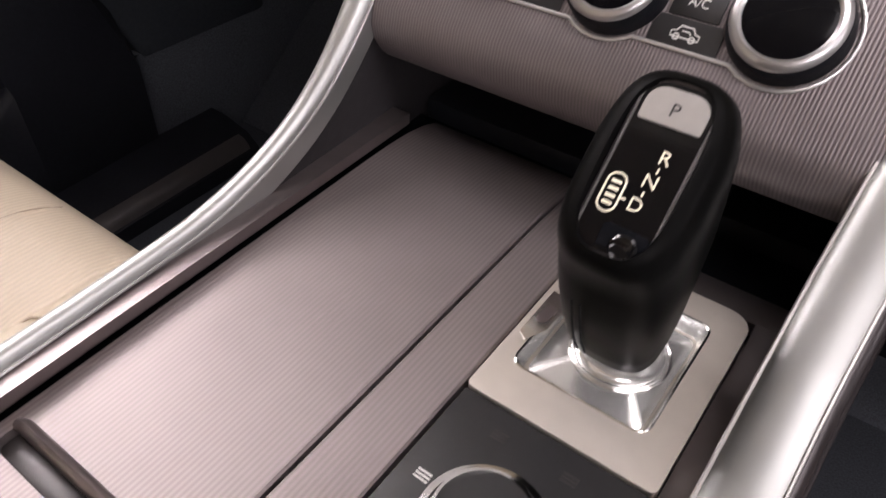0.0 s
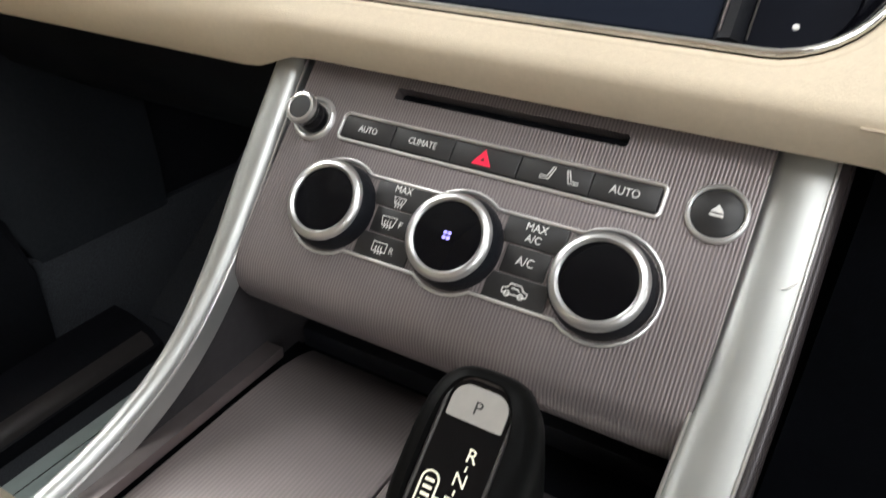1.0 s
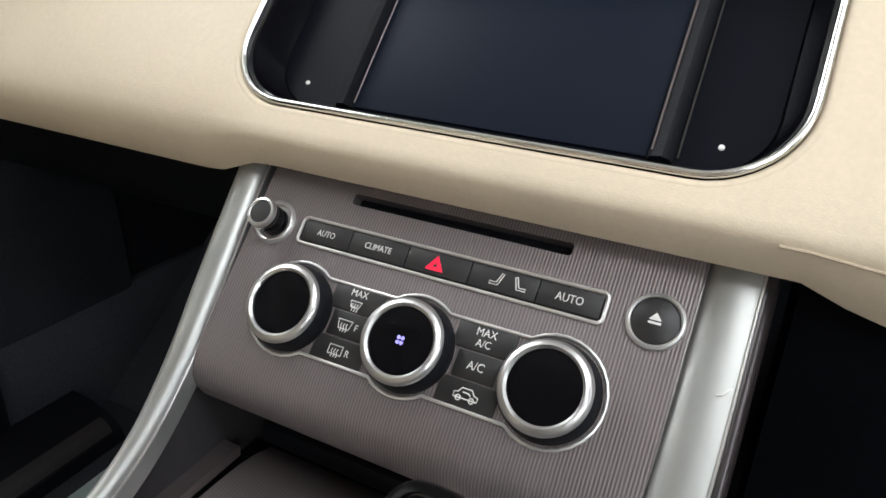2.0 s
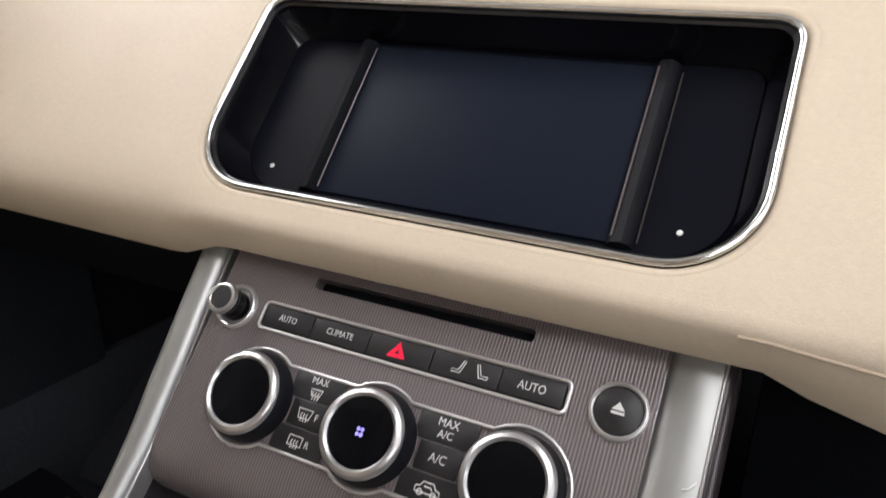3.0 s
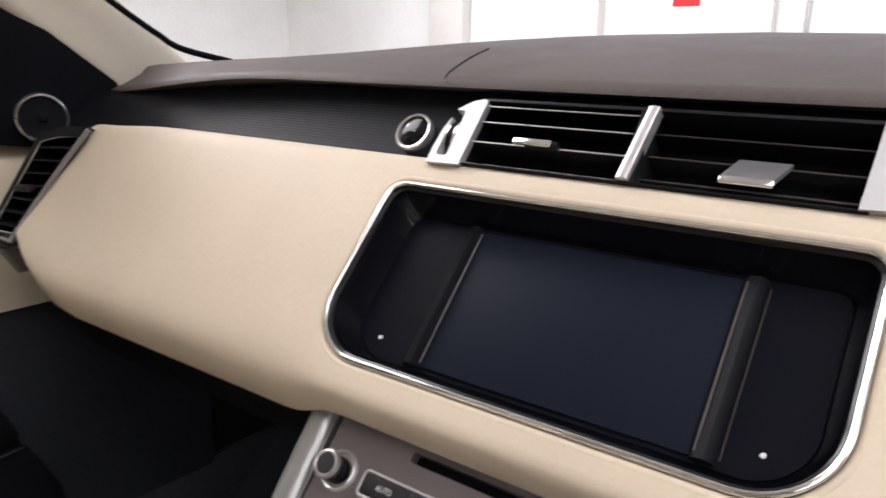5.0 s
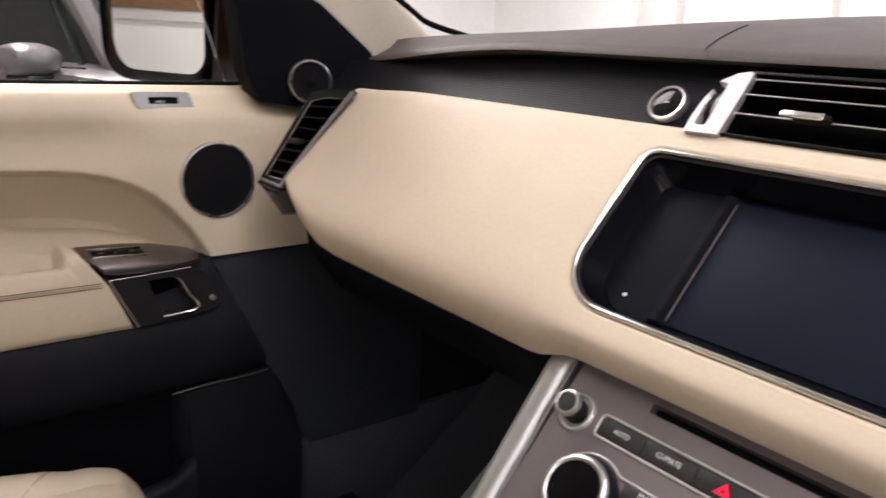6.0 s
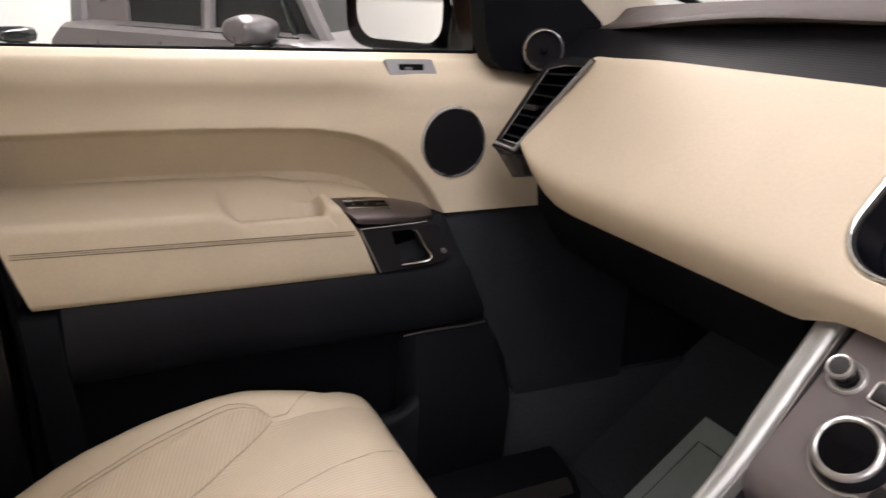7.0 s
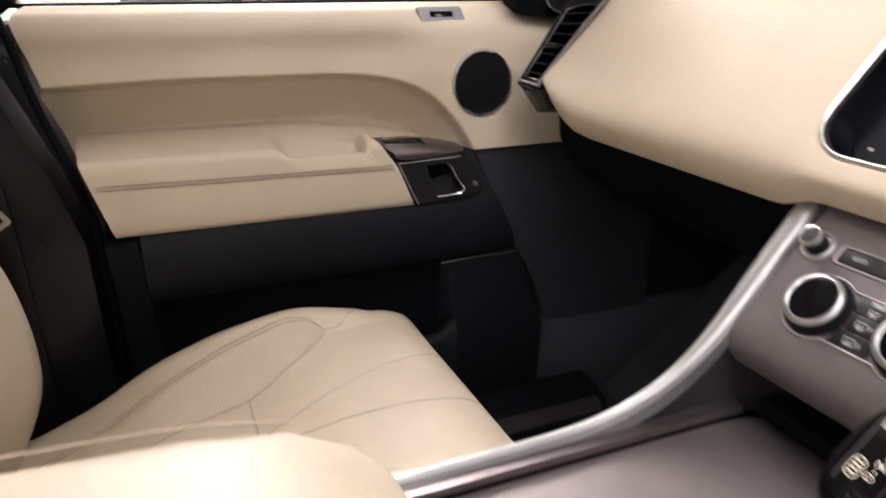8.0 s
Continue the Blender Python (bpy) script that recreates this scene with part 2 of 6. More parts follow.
def part(name, bm, mat, parent=None, label="", smooth=40):
    me = bpy.data.meshes.new(name)
    bmesh.ops.recalc_face_normals(bm, faces=bm.faces)
    bm.to_mesh(me)
    bm.free()
    me.materials.append(mat)
    for p in me.polygons:
        p.use_smooth = True
    limit = radians(smooth)
    tmp = bmesh.new()
    tmp.from_mesh(me)
    for e in tmp.edges:
        e.smooth = len(e.link_faces) == 2 and e.calc_face_angle(0) < limit
    tmp.to_mesh(me)
    tmp.free()
    ob = new(name, me)
    if parent is not None:
        ob.parent = parent
        ob.matrix_parent_inverse = base_of(parent).inverted()
    if label:
        ob["label"] = label
    return ob


def solo(name, bm, mat, label="", category="", group="", kind="", smooth=40):
    return tagged(part(name, bm, mat, None, "", smooth), label, category, group, kind)


def join(*bms):
    out = bmesh.new()
    for b in bms:
        me = bpy.data.meshes.new("tmp")
        b.to_mesh(me)
        b.free()
        out.from_mesh(me)
        bpy.data.meshes.remove(me)
    return out


def loft(rings, closed=True, caps=True):
    bm = bmesh.new()
    vs = [[bm.verts.new(p) for p in r] for r in rings]
    n = len(vs[0])
    for a, b in zip(vs, vs[1:]):
        for i in range(n if closed else n - 1):
            j = (i + 1) % n
            bm.faces.new((a[i], a[j], b[j], b[i]))
    if caps and closed:
        bm.faces.new(list(reversed(vs[0])))
        bm.faces.new(vs[-1])
    return bm


def bevelled(bm, width, segments=2, angle=30):
    if width > 0:
        edges = [e for e in bm.edges if len(e.link_faces) == 2 and e.calc_face_angle(0) > radians(angle)]
        bmesh.ops.bevel(bm, geom=edges, offset=width, segments=segments, profile=0.5, affect="EDGES", clamp_overlap=True)
    return bm


def box(x0, x1, y0, y1, z0, z1, bevel=0.0, m=None, segments=2):
    bm = bmesh.new()
    bmesh.ops.create_cube(bm, size=1, matrix=Matrix.Translation(((x0 + x1) / 2, (y0 + y1) / 2, (z0 + z1) / 2)) @ Matrix.Diagonal((x1 - x0, y1 - y0, z1 - z0, 1)))
    bevelled(bm, bevel, segments)
    if m is not None:
        bm.transform(m)
    return bm


def prism(outline, d0, d1, m=None, bevel=0.0, segments=2):
    """A flat outline, drawn in the local plane, with a thickness."""
    bm = loft([[(a, b, d0) for a, b in outline], [(a, b, d1) for a, b in outline]])
    bevelled(bm, bevel, segments, 60)
    if m is not None:
        bm.transform(m)
    return bm


def lathe(profile, m=None, seg=40):
    """(radius, height) turned round the local z axis."""
    rings = [[(max(r, 1e-5) * math.cos(2 * math.pi * i / seg), max(r, 1e-5) * math.sin(2 * math.pi * i / seg), h) for i in range(seg)] for r, h in profile]
    bm = loft(rings)
    if m is not None:
        bm.transform(m)
    return bm


def rounded(w, h, r, n=6, centre=(0, 0)):
    """Outline of a rounded rectangle; r is one radius or four (right-top, left-top, left-bottom, right-bottom)."""
    rs = (r,) * 4 if isinstance(r, (int, float)) else r
    out = []
    for k, (sx, sy) in enumerate(((1, 1), (-1, 1), (-1, -1), (1, -1))):
        q = rs[k]
        cx, cy = sx * (w / 2 - q), sy * (h / 2 - q)
        for i in range(n + 1):
            a = math.pi / 2 * (k + i / n)
            out.append((centre[0] + cx + q * math.cos(a), centre[1] + cy + q * math.sin(a)))
    return out


def curve(points, steps=8):
    """A smooth line through points."""
    ps = [Vector(p) for p in points]
    ps = [2 * ps[0] - ps[1]] + ps + [2 * ps[-1] - ps[-2]]
    out = []
    for i in range(1, len(ps) - 2):
        a, b, c, d = ps[i - 1:i + 3]
        for k in range(steps):
            t = k / steps
            out.append(0.5 * (2 * b + (c - a) * t + (2 * a - 5 * b + 4 * c - d) * t * t + (3 * b - a - 3 * c + d) * t ** 3))
    out.append(ps[-2])
    return out


def sweep(path, section, up=(1, 0, 0), ring=False, caps=True):
    """A section (a across, b along the second normal) drawn along a path; a points along up."""
    path = [Vector(p) for p in path]
    rings = []
    n = len(path)
    for i, p in enumerate(path):
        before = path[(i - 1) % n] if ring or i else p
        after = path[(i + 1) % n] if ring or i < n - 1 else p
        t = (after - before).normalized()
        a = Vector(up)
        a = (a - t * a.dot(t)).normalized()
        b = t.cross(a)
        rings.append([p + a * u + b * v for u, v in section])
    if ring:
        rings.append(rings[0])
    bm = loft(rings, True, caps and not ring)
    if ring:
        bmesh.ops.remove_doubles(bm, verts=bm.verts, dist=1e-6)
    return bm


def disc(r, n=10):
    return [(r * math.cos(2 * math.pi * i / n), r * math.sin(2 * math.pi * i / n)) for i in range(n)]


def outline_tube(outline, r, m, n=8, h=0.0):
    """A thin round bead along a closed outline in the local plane."""
    pts = [(a, b, h) for a, b in outline]
    bm = sweep(pts, disc(r, n), (0, 0, 1), ring=True)
    bm.transform(m)
    return bm


def cut(bm, *cutters):
    """The mesh less the cutters."""
    a = bpy.data.meshes.new("tmp")
    bmesh.ops.recalc_face_normals(bm, faces=bm.faces)
    bm.to_mesh(a)
    bm.free()
    oa = new("tmp", a)
    others = []
    for c in cutters:
        me = bpy.data.meshes.new("tmp")
        bmesh.ops.recalc_face_normals(c, faces=c.faces)
        c.to_mesh(me)
        c.free()
        ob = new("tmp", me)
        others.append(ob)
        mod = oa.modifiers.new("cut", "BOOLEAN")
        mod.object, mod.operation, mod.solver = ob, "DIFFERENCE", "EXACT"
    got = bpy.data.meshes.new_from_object(oa.evaluated_get(bpy.context.evaluated_depsgraph_get()))
    out = bmesh.new()
    out.from_mesh(got)
    for ob in (oa, *others):
        me = ob.data
        bpy.data.objects.remove(ob)
        bpy.data.meshes.remove(me)
    bpy.data.meshes.remove(got)
    return out


def letters(text, size, m, depth=0.0002, wide=1.0):
    """Raised print, centred, in the local plane."""
    data = bpy.data.curves.new("tmp", "FONT")
    data.body, data.size, data.extrude, data.align_x, data.align_y = text, size, depth, "CENTER", "CENTER"
    data.resolution_u = 3
    ob = new("tmp", data)
    got = bpy.data.meshes.new_from_object(ob.evaluated_get(bpy.context.evaluated_depsgraph_get()))
    bm = bmesh.new()
    bm.from_mesh(got)
    bm.transform(Matrix.Diagonal((wide, 1, 1, 1)))
    bm.transform(m)
    bpy.data.objects.remove(ob)
    bpy.data.curves.remove(data)
    bpy.data.meshes.remove(got)
    return bm


def plane_frame(origin, lean):
    """x to the right, local y up a face that leans back by so many degrees, local z out of it."""
    s, c = math.sin(radians(lean)), math.cos(radians(lean))
    return Matrix(((1, 0, 0, origin[0]), (0, s, -c, origin[1]), (0, c, s, origin[2]), (0, 0, 0, 1)))


def shift(m, x=0, y=0, z=0):
    return m @ Matrix.Translation((x, y, z))


LEAN_BACK = 43.5
KNOB_X = (-0.0797, 0.0010, 0.0825)
PANEL = plane_frame((0, 0, 1.0), LEAN_BACK)
DISPLAY = plane_frame((0, 0.018, 1.066), LEAN_BACK)
VENT = plane_frame((0, 0.130, 1.190), 38)
DECK = 0.836


def smooth_step(a, b, x):
    t = min(max((x - a) / (b - a), 0), 1)
    return t * t * (3 - 2 * t)


def along(table, y):
    """Linear reading of a table of (y, value), y falling."""
    for (ya, va), (yb, vb) in zip(table, table[1:]):
        if y >= yb:
            return va + (vb - va) * min(max((ya - y) / (ya - yb), 0), 1)
    return table[-1][1]


# ---- the showroom round the car ----
def showroom():
    solo("floor", box(-12, 10, -9, 12, -0.1, 0.0), CONCRETE, "polished grey concrete showroom floor", "floor", kind="structure")
    solo("ceiling", box(-12, 10, -9, 12, 3.4, 3.5), WALL, "white painted showroom ceiling", "ceiling", kind="structure")
    solo("wall_north", box(-12, 10, 8.0, 8.2, 0, 3.4), WALL, "white painted showroom wall", "wall", kind="structure")
    solo("wall_south", box(-12, 10, -8.2, -8.0, 0, 3.4), WALL, "white painted showroom wall", "wall", kind="structure")
    solo("wall_west", box(-9.2, -9.0, -8, 8, 0, 3.4), WALL, "white painted showroom wall", "wall", kind="structure")
    solo("wall_east", box(9.0, 9.2, -8, 8, 0, 3.4), WALL, "white painted showroom wall", "wall", kind="structure")


showroom()


# ---- car shell: what closes the cabin ----
def cabin_floor():
    solo("floor", box(-0.82, 0.82, -1.5, 0.30, 0.40, 0.45, 0.01), CARPET, "black carpet of the cabin floor", "floor", kind="structure")
    toe = loft([[(x, 0.25, 0.40), (x, 0.25, 0.452), (x, 0.60, 0.715), (x, 0.64, 0.78), (x, 0.64, 1.24), (x, 0.72, 1.24), (x, 0.72, 0.40)] for x in (-0.82, 0.82)])
    solo("wall_north", toe, CARPET, "black carpeted toe board and bulkhead", "bulkhead", kind="structure")
    # Unseen closing wall, made cream to brighten what the console reflects.
    solo("wall_south", box(-0.84, 0.84, -1.56, -1.50, 0.40, 1.30, 0.02), CREAM_SEAT, "unseen cream partition closing the rear cabin, brightens reflections", "partition", kind="structure")
    solo("sill", box(-1.00, -0.80, -1.55, 0.95, 0.20, 0.52, 0.03), PAINT, "painted car sill below the door", "sill", kind="structure")
    solo("fender", loft([[(-1.00, y, 0.45), (-1.0, y, 1.02 - d), (-0.97, y, 1.10 - d), (-0.90, y, 1.14 - d), (-0.80, y, 1.16 - d), (-0.80, y, 0.45)] for y, d in ((0.31, 0), (0.9, 0.03), (1.6, 0.08), (1.9, 0.16))]), PAINT, "dark painted front fender", "fender", kind="structure")
    solo("bonnet", loft([[(x, 0.82, 1.18), (x, 1.2, 1.17 - 0.03 * abs(x)), (x, 1.9, 1.08 - 0.05 * abs(x)), (x, 1.9, 0.5), (x, 0.82, 0.5)] for x in (-0.80, -0.4, 0, 0.4, 0.80)]), PAINT, "dark painted bonnet", "bonnet", kind="structure")


cabin_floor()


def roof():
    """Unseen roof lining; an assumed glass roof's opening lets lamp light onto the front seats."""
    def height(x, y):
        return 1.655 - 0.09 * (abs(x) / 0.7) ** 3 - 0.06 * smooth_step(-0.4, -0.10, y) - 0.05 * smooth_step(-0.9, -1.5, y)

    def strip(x0, x1, y0, y1, n=6):
        rings = []
        for i in range(n + 1):
            y = y0 + (y1 - y0) * i / n
            xs = [x0 + (x1 - x0) * k / 6 for k in range(7)]
            rings.append([(x, y, height(x, y)) for x in xs] + [(x, y, height(x, y) + 0.04) for x in reversed(xs)])
        return loft(rings)

    lining = join(strip(-0.68, 0.68, -0.17, -0.12), strip(-0.68, -0.58, -0.46, -0.171), strip(0.58, 0.68, -0.46, -0.171), strip(-0.68, 0.68, -1.5, -0.461))
    solo("ceiling", lining, HEADLINER, "unseen cream cloth roof lining round an opening for lamp light", "roof lining", kind="structure")


roof()


# ---- dashboard ----
FACE = [(0.19, 1.184), (0.165, 1.189), (0.145, 1.1925), (0.137, 1.1925), (0.131, 1.1895), (0.1217, 1.181), (0.098, 1.156), (0.0716, 1.1284), (0.045, 1.1005), (0.0265, 1.081), (0.012, 1.066), (0.0035, 1.0565),
        (-0.0002, 1.0518), (-0.0004, 1.0472), (0.0025, 1.0400), (0.0060, 1.0330), (0.0105, 1.0270), (0.04, 1.026), (0.12, 1.06), (0.19, 1.12)]


def pad_ring(x):
    ramp = min(max((-0.495 - x) / 0.165, 0), 1)
    left, right = smooth_step(-0.50, -0.66, x), smooth_step(0.182, 0.225, x)
    facet = 0.6 * ramp + 0.4 * left
    lower = smooth_step(-0.135, -0.185, x) * (1 - left)
    swept = min(max((-0.50 - x) / 0.16, 0), 1) ** 1.7
    out = []
    for i, (y, z) in enumerate(FACE):
        k = min(max((1.19 - z) / 0.15, 0), 1) if i < 15 else 1
        yy = y + (facet * (1 - k) + swept * k) * (0.047 * k - 0.010 * (1 - k)) + 0.004 * lower * smooth_step(0.85, 1.0, k)
        zz = z + 0.018 * swept * k - 0.007 * left * (1 - k) - 0.014 * lower * smooth_step(0.85, 1.0, k)
        zz -= 0.022 * right * smooth_step(1.06, 1.02, z) if i > 9 else 0
        zz += 0.012 * right * (1 - k) - 0.0030 * (1 - left) * (1 - smooth_step(0.0, 0.25, k))
        out.append((x + 0.034 * left * (1 - k) - 0.007 * left * smooth_step(0.5, 0.95, k), yy, zz))
    return out


def dash_pad():
    xs = [-0.660, -0.653, -0.645, -0.637, -0.627, -0.61, -0.585, -0.56, -0.53, -0.49, -0.42, -0.34, -0.26, -0.22, -0.19, -0.175, -0.16, -0.145, -0.13, -0.08, 0, 0.08, 0.14, 0.165, 0.18, 0.2, 0.25, 0.34, 0.46, 0.60, 0.72]
    bm = loft([pad_ring(x) for x in xs])
    hole = prism(rounded(0.3520, 0.1585, (0.0205, 0.0205, 0.0525, 0.0525), 10, (0, 0.0715)), -0.08, 0.03, DISPLAY)
    return cut(bm, hole)


def dashboard():
    dash = thing("dashboard", "cream leather dashboard with a dark leather top", "dashboard", (0, 0.3, 0.9))
    part("pad", dash_pad(), CREAM, dash, "smooth cream leather facing", 50)
    roll = []
    for grow, h in ((0.0150, 0.0038), (0.0135, 0.00412), (0.0105, 0.0042), (0.0075, 0.0037), (0.0050, 0.0024), (0.0030, 0.0004), (0.0020, -0.003), (0.0020, -0.02)):
        q = grow / 2
        roll.append([(a, b, h) for a, b in rounded(0.338 + grow, 0.1445 + grow, (0.014 + q, 0.014 + q, 0.046 + q, 0.046 + q), 10, (0, 0.0715))])
    rolled = loft(roll, True, False)
    rolled.transform(DISPLAY)
    part("display_roll", rolled, CREAM, dash, "rolled leather edge round the display", 70)
    # dark recessed band between the facing and the top
    band = []
    for x in (-0.775, -0.69, -0.5, -0.3, -0.1, 0.1, 0.3, 0.72):
        drop = 0.020 * max(0, (-x - 0.3) / 0.4)
        band.append([(x, 0.155, 1.175), (x, 0.172, 1.193 - drop * 0.4), (x, 0.192, 1.222 - drop), (x, 0.205, 1.240 - drop), (x, 0.30, 1.240 - drop), (x, 0.30, 1.175)])
    part("lower_band", loft(band), BAND, dash, "black ribbed band above the facing")
    top = []
    for x in [-0.80, -0.79, -0.77, -0.74, -0.70, -0.66, -0.62, -0.58, -0.54, -0.50, -0.46, -0.42, -0.38, -0.34, -0.3, -0.22, -0.15, 0, 0.15, 0.24, 0.3, 0.45, 0.6, 0.76]:
        fall = 0.045 * (abs(x) / 0.72) ** 2
        hump = 0.012 * smooth_step(0.21, 0.26, x)
        lip = 1.2455 - 0.030 * smooth_step(-0.38, -0.80, x)
        back = 0.02 * smooth_step(-0.5, -0.8, x) + 0.05 * smooth_step(-0.72, -0.80, x)
        top.append([(x, 0.215 + back, lip - 0.005), (x, 0.194 + back, lip - 0.003), (x, 0.188 + back, lip - 0.001), (x, 0.190 + back, lip + 0.004), (x, 0.205 + back, lip + 0.009 + hump), (x, 0.28 + 0.02 * smooth_step(-0.72, -0.80, x), max(1.276 - fall * 0.5, lip + 0.011) + hump),
                    (x, 0.38, 1.293 - fall + hump), (x, 0.50, 1.303 - fall), (x, 0.62, 1.304 - fall), (x, 0.76, 1.296 - fall), (x, 0.80, 1.27 - fall), (x, 0.80, 1.20), (x, 0.4, 1.19)])
    part("top_cover", loft(top), COWL, dash, "espresso brown grained leather top", 60)
    part("seam", sweep(curve([(-0.174, 0.1885, 1.2480), (-0.186, 0.2035, 1.2542), (-0.198, 0.250, 1.2672), (-0.206, 0.30, 1.2790)]), disc(0.0006, 6), (1, 0, 0)), DARKER, dash)
    part("seam", sweep(curve([(0.2105, 0.1885, 1.2490), (0.2105, 0.2035, 1.2550), (0.211, 0.250, 1.2685), (0.212, 0.30, 1.2800)]), disc(0.0012, 6), (1, 0, 0)), DARKER, dash)
    part("stitching", sweep([Vector(pad_ring(x)[13]) + Vector((0, -0.0004, 0.0)) for x in (0.168, 0.18, 0.20, 0.24, 0.30, 0.40, 0.55)], disc(0.0008, 6), (0, 1, 0)), CREAM_DARK, dash)
    part("underside", box(-0.635, 0.72, 0.105, 0.60, 1.0, 1.07, 0.02), DARKER, dash, "black lower dash panel")
    part("glovebox", loft([[(x, 0.050, 1.02), (x, 0.055, 0.985), (x, 0.10, 0.925), (x, 0.18, 0.875), (x, 0.40, 0.85), (x, 0.40, 1.02)] for x in (-0.625, -0.61, -0.22, -0.2)]), DARKER, dash, "black glovebox under the facing")
    part("knee_panel", loft([[(x, 0.060, 1.03), (x, 0.062, 0.99), (x, 0.085, 0.90), (x, 0.130, 0.74), (x, 0.190, 0.60), (x, 0.40, 0.58), (x, 0.40, 1.03)] for x in (0.182, 0.190, 0.70, 0.71)]), DARKER, dash, "black knee panel under the facing")
    return dash


dashboard()


def infotainment():
    screen = thing("infotainment_display", "switched-off wide display in a chrome-edged recess", "display", (0, 0.06, 1.1))
    outer = rounded(0.338, 0.1445, (0.014, 0.014, 0.046, 0.046), 10, (0, 0.0715))
    tray = rounded(0.330, 0.1365, (0.011, 0.011, 0.042, 0.042), 10, (0, 0.0715))
    low = rounded(0.308, 0.118, (0.010, 0.010, 0.034, 0.034), 10, (0, 0.0715))
    wall = loft([[(a, b, h) for a, b in o] for o, h in ((outer, 0.002), (tray, 0.0005), (tray, -0.003), (low, -0.024))], True, False)
    wall.transform(DISPLAY)
    part("recess", wall, RECESS, screen, "glossy black sloping surround", 60)
    part("chrome_edge", outline_tube(outer, 0.0021, DISPLAY, 10, 0.0036), CHROME, screen, "thin chrome surround")
    part("back_panel", prism(low, -0.030, -0.0225, DISPLAY), SCREEN_SIDE, screen, "satin black panel beside the display")
    part("screen", box(-0.0905, 0.0962, 0.0155, 0.127, -0.0235, -0.0205, 0.0008, DISPLAY), SCREEN, screen, "dark switched-off glass")
    for x in (-0.0950, 0.1025):
        bar = loft([[(x + a, y, -0.023 + h) for a, h in ((-0.0075, 0), (-0.004, 0.006), (0.002, 0.0075), (0.0055, 0.005), (0.0075, 0))] for y in (0.0145, 0.017, 0.126, 0.1285)])
        bar.transform(DISPLAY)
        # The left bar's shade is put into its colour, a darker black.
        part("divider_bar", bar, DARKER if x < 0 else DARK, screen, "raised satin black bar")
    edge = sweep([(0.0985, 0.018, -0.0168), (0.0985, 0.070, -0.0166), (0.0985, 0.124, -0.0168)], disc(0.0007, 6))
    edge.transform(DISPLAY)
    part("bar_edge", edge, TRIM, screen, "thin bright edge of the bar")
    edge = sweep([(0.1112, 0.018, -0.0215), (0.1112, 0.070, -0.0215), (0.1112, 0.124, -0.0215)], disc(0.0006, 6))
    edge.transform(DISPLAY)
    part("bar_edge", edge, TRIM_LOW, screen, "thin dark edge of the bar")
    edge = sweep([(-0.0876, 0.018, -0.0192), (-0.0876, 0.070, -0.0190), (-0.0876, 0.124, -0.0192)], disc(0.0005, 6))
    edge.transform(DISPLAY)
    part("bar_edge", edge, TRIM, screen, "thin bright edge of the bar")
    for x in (-0.1305, 0.1305):
        part("indicator", lathe([(0.0, 0.0), (0.0017, 0.0), (0.0015, 0.0007), (0, 0.0009)], shift(DISPLAY, x, 0.028, -0.0225), 14), PRINT, screen, "small pale dot")
    return screen


infotainment()


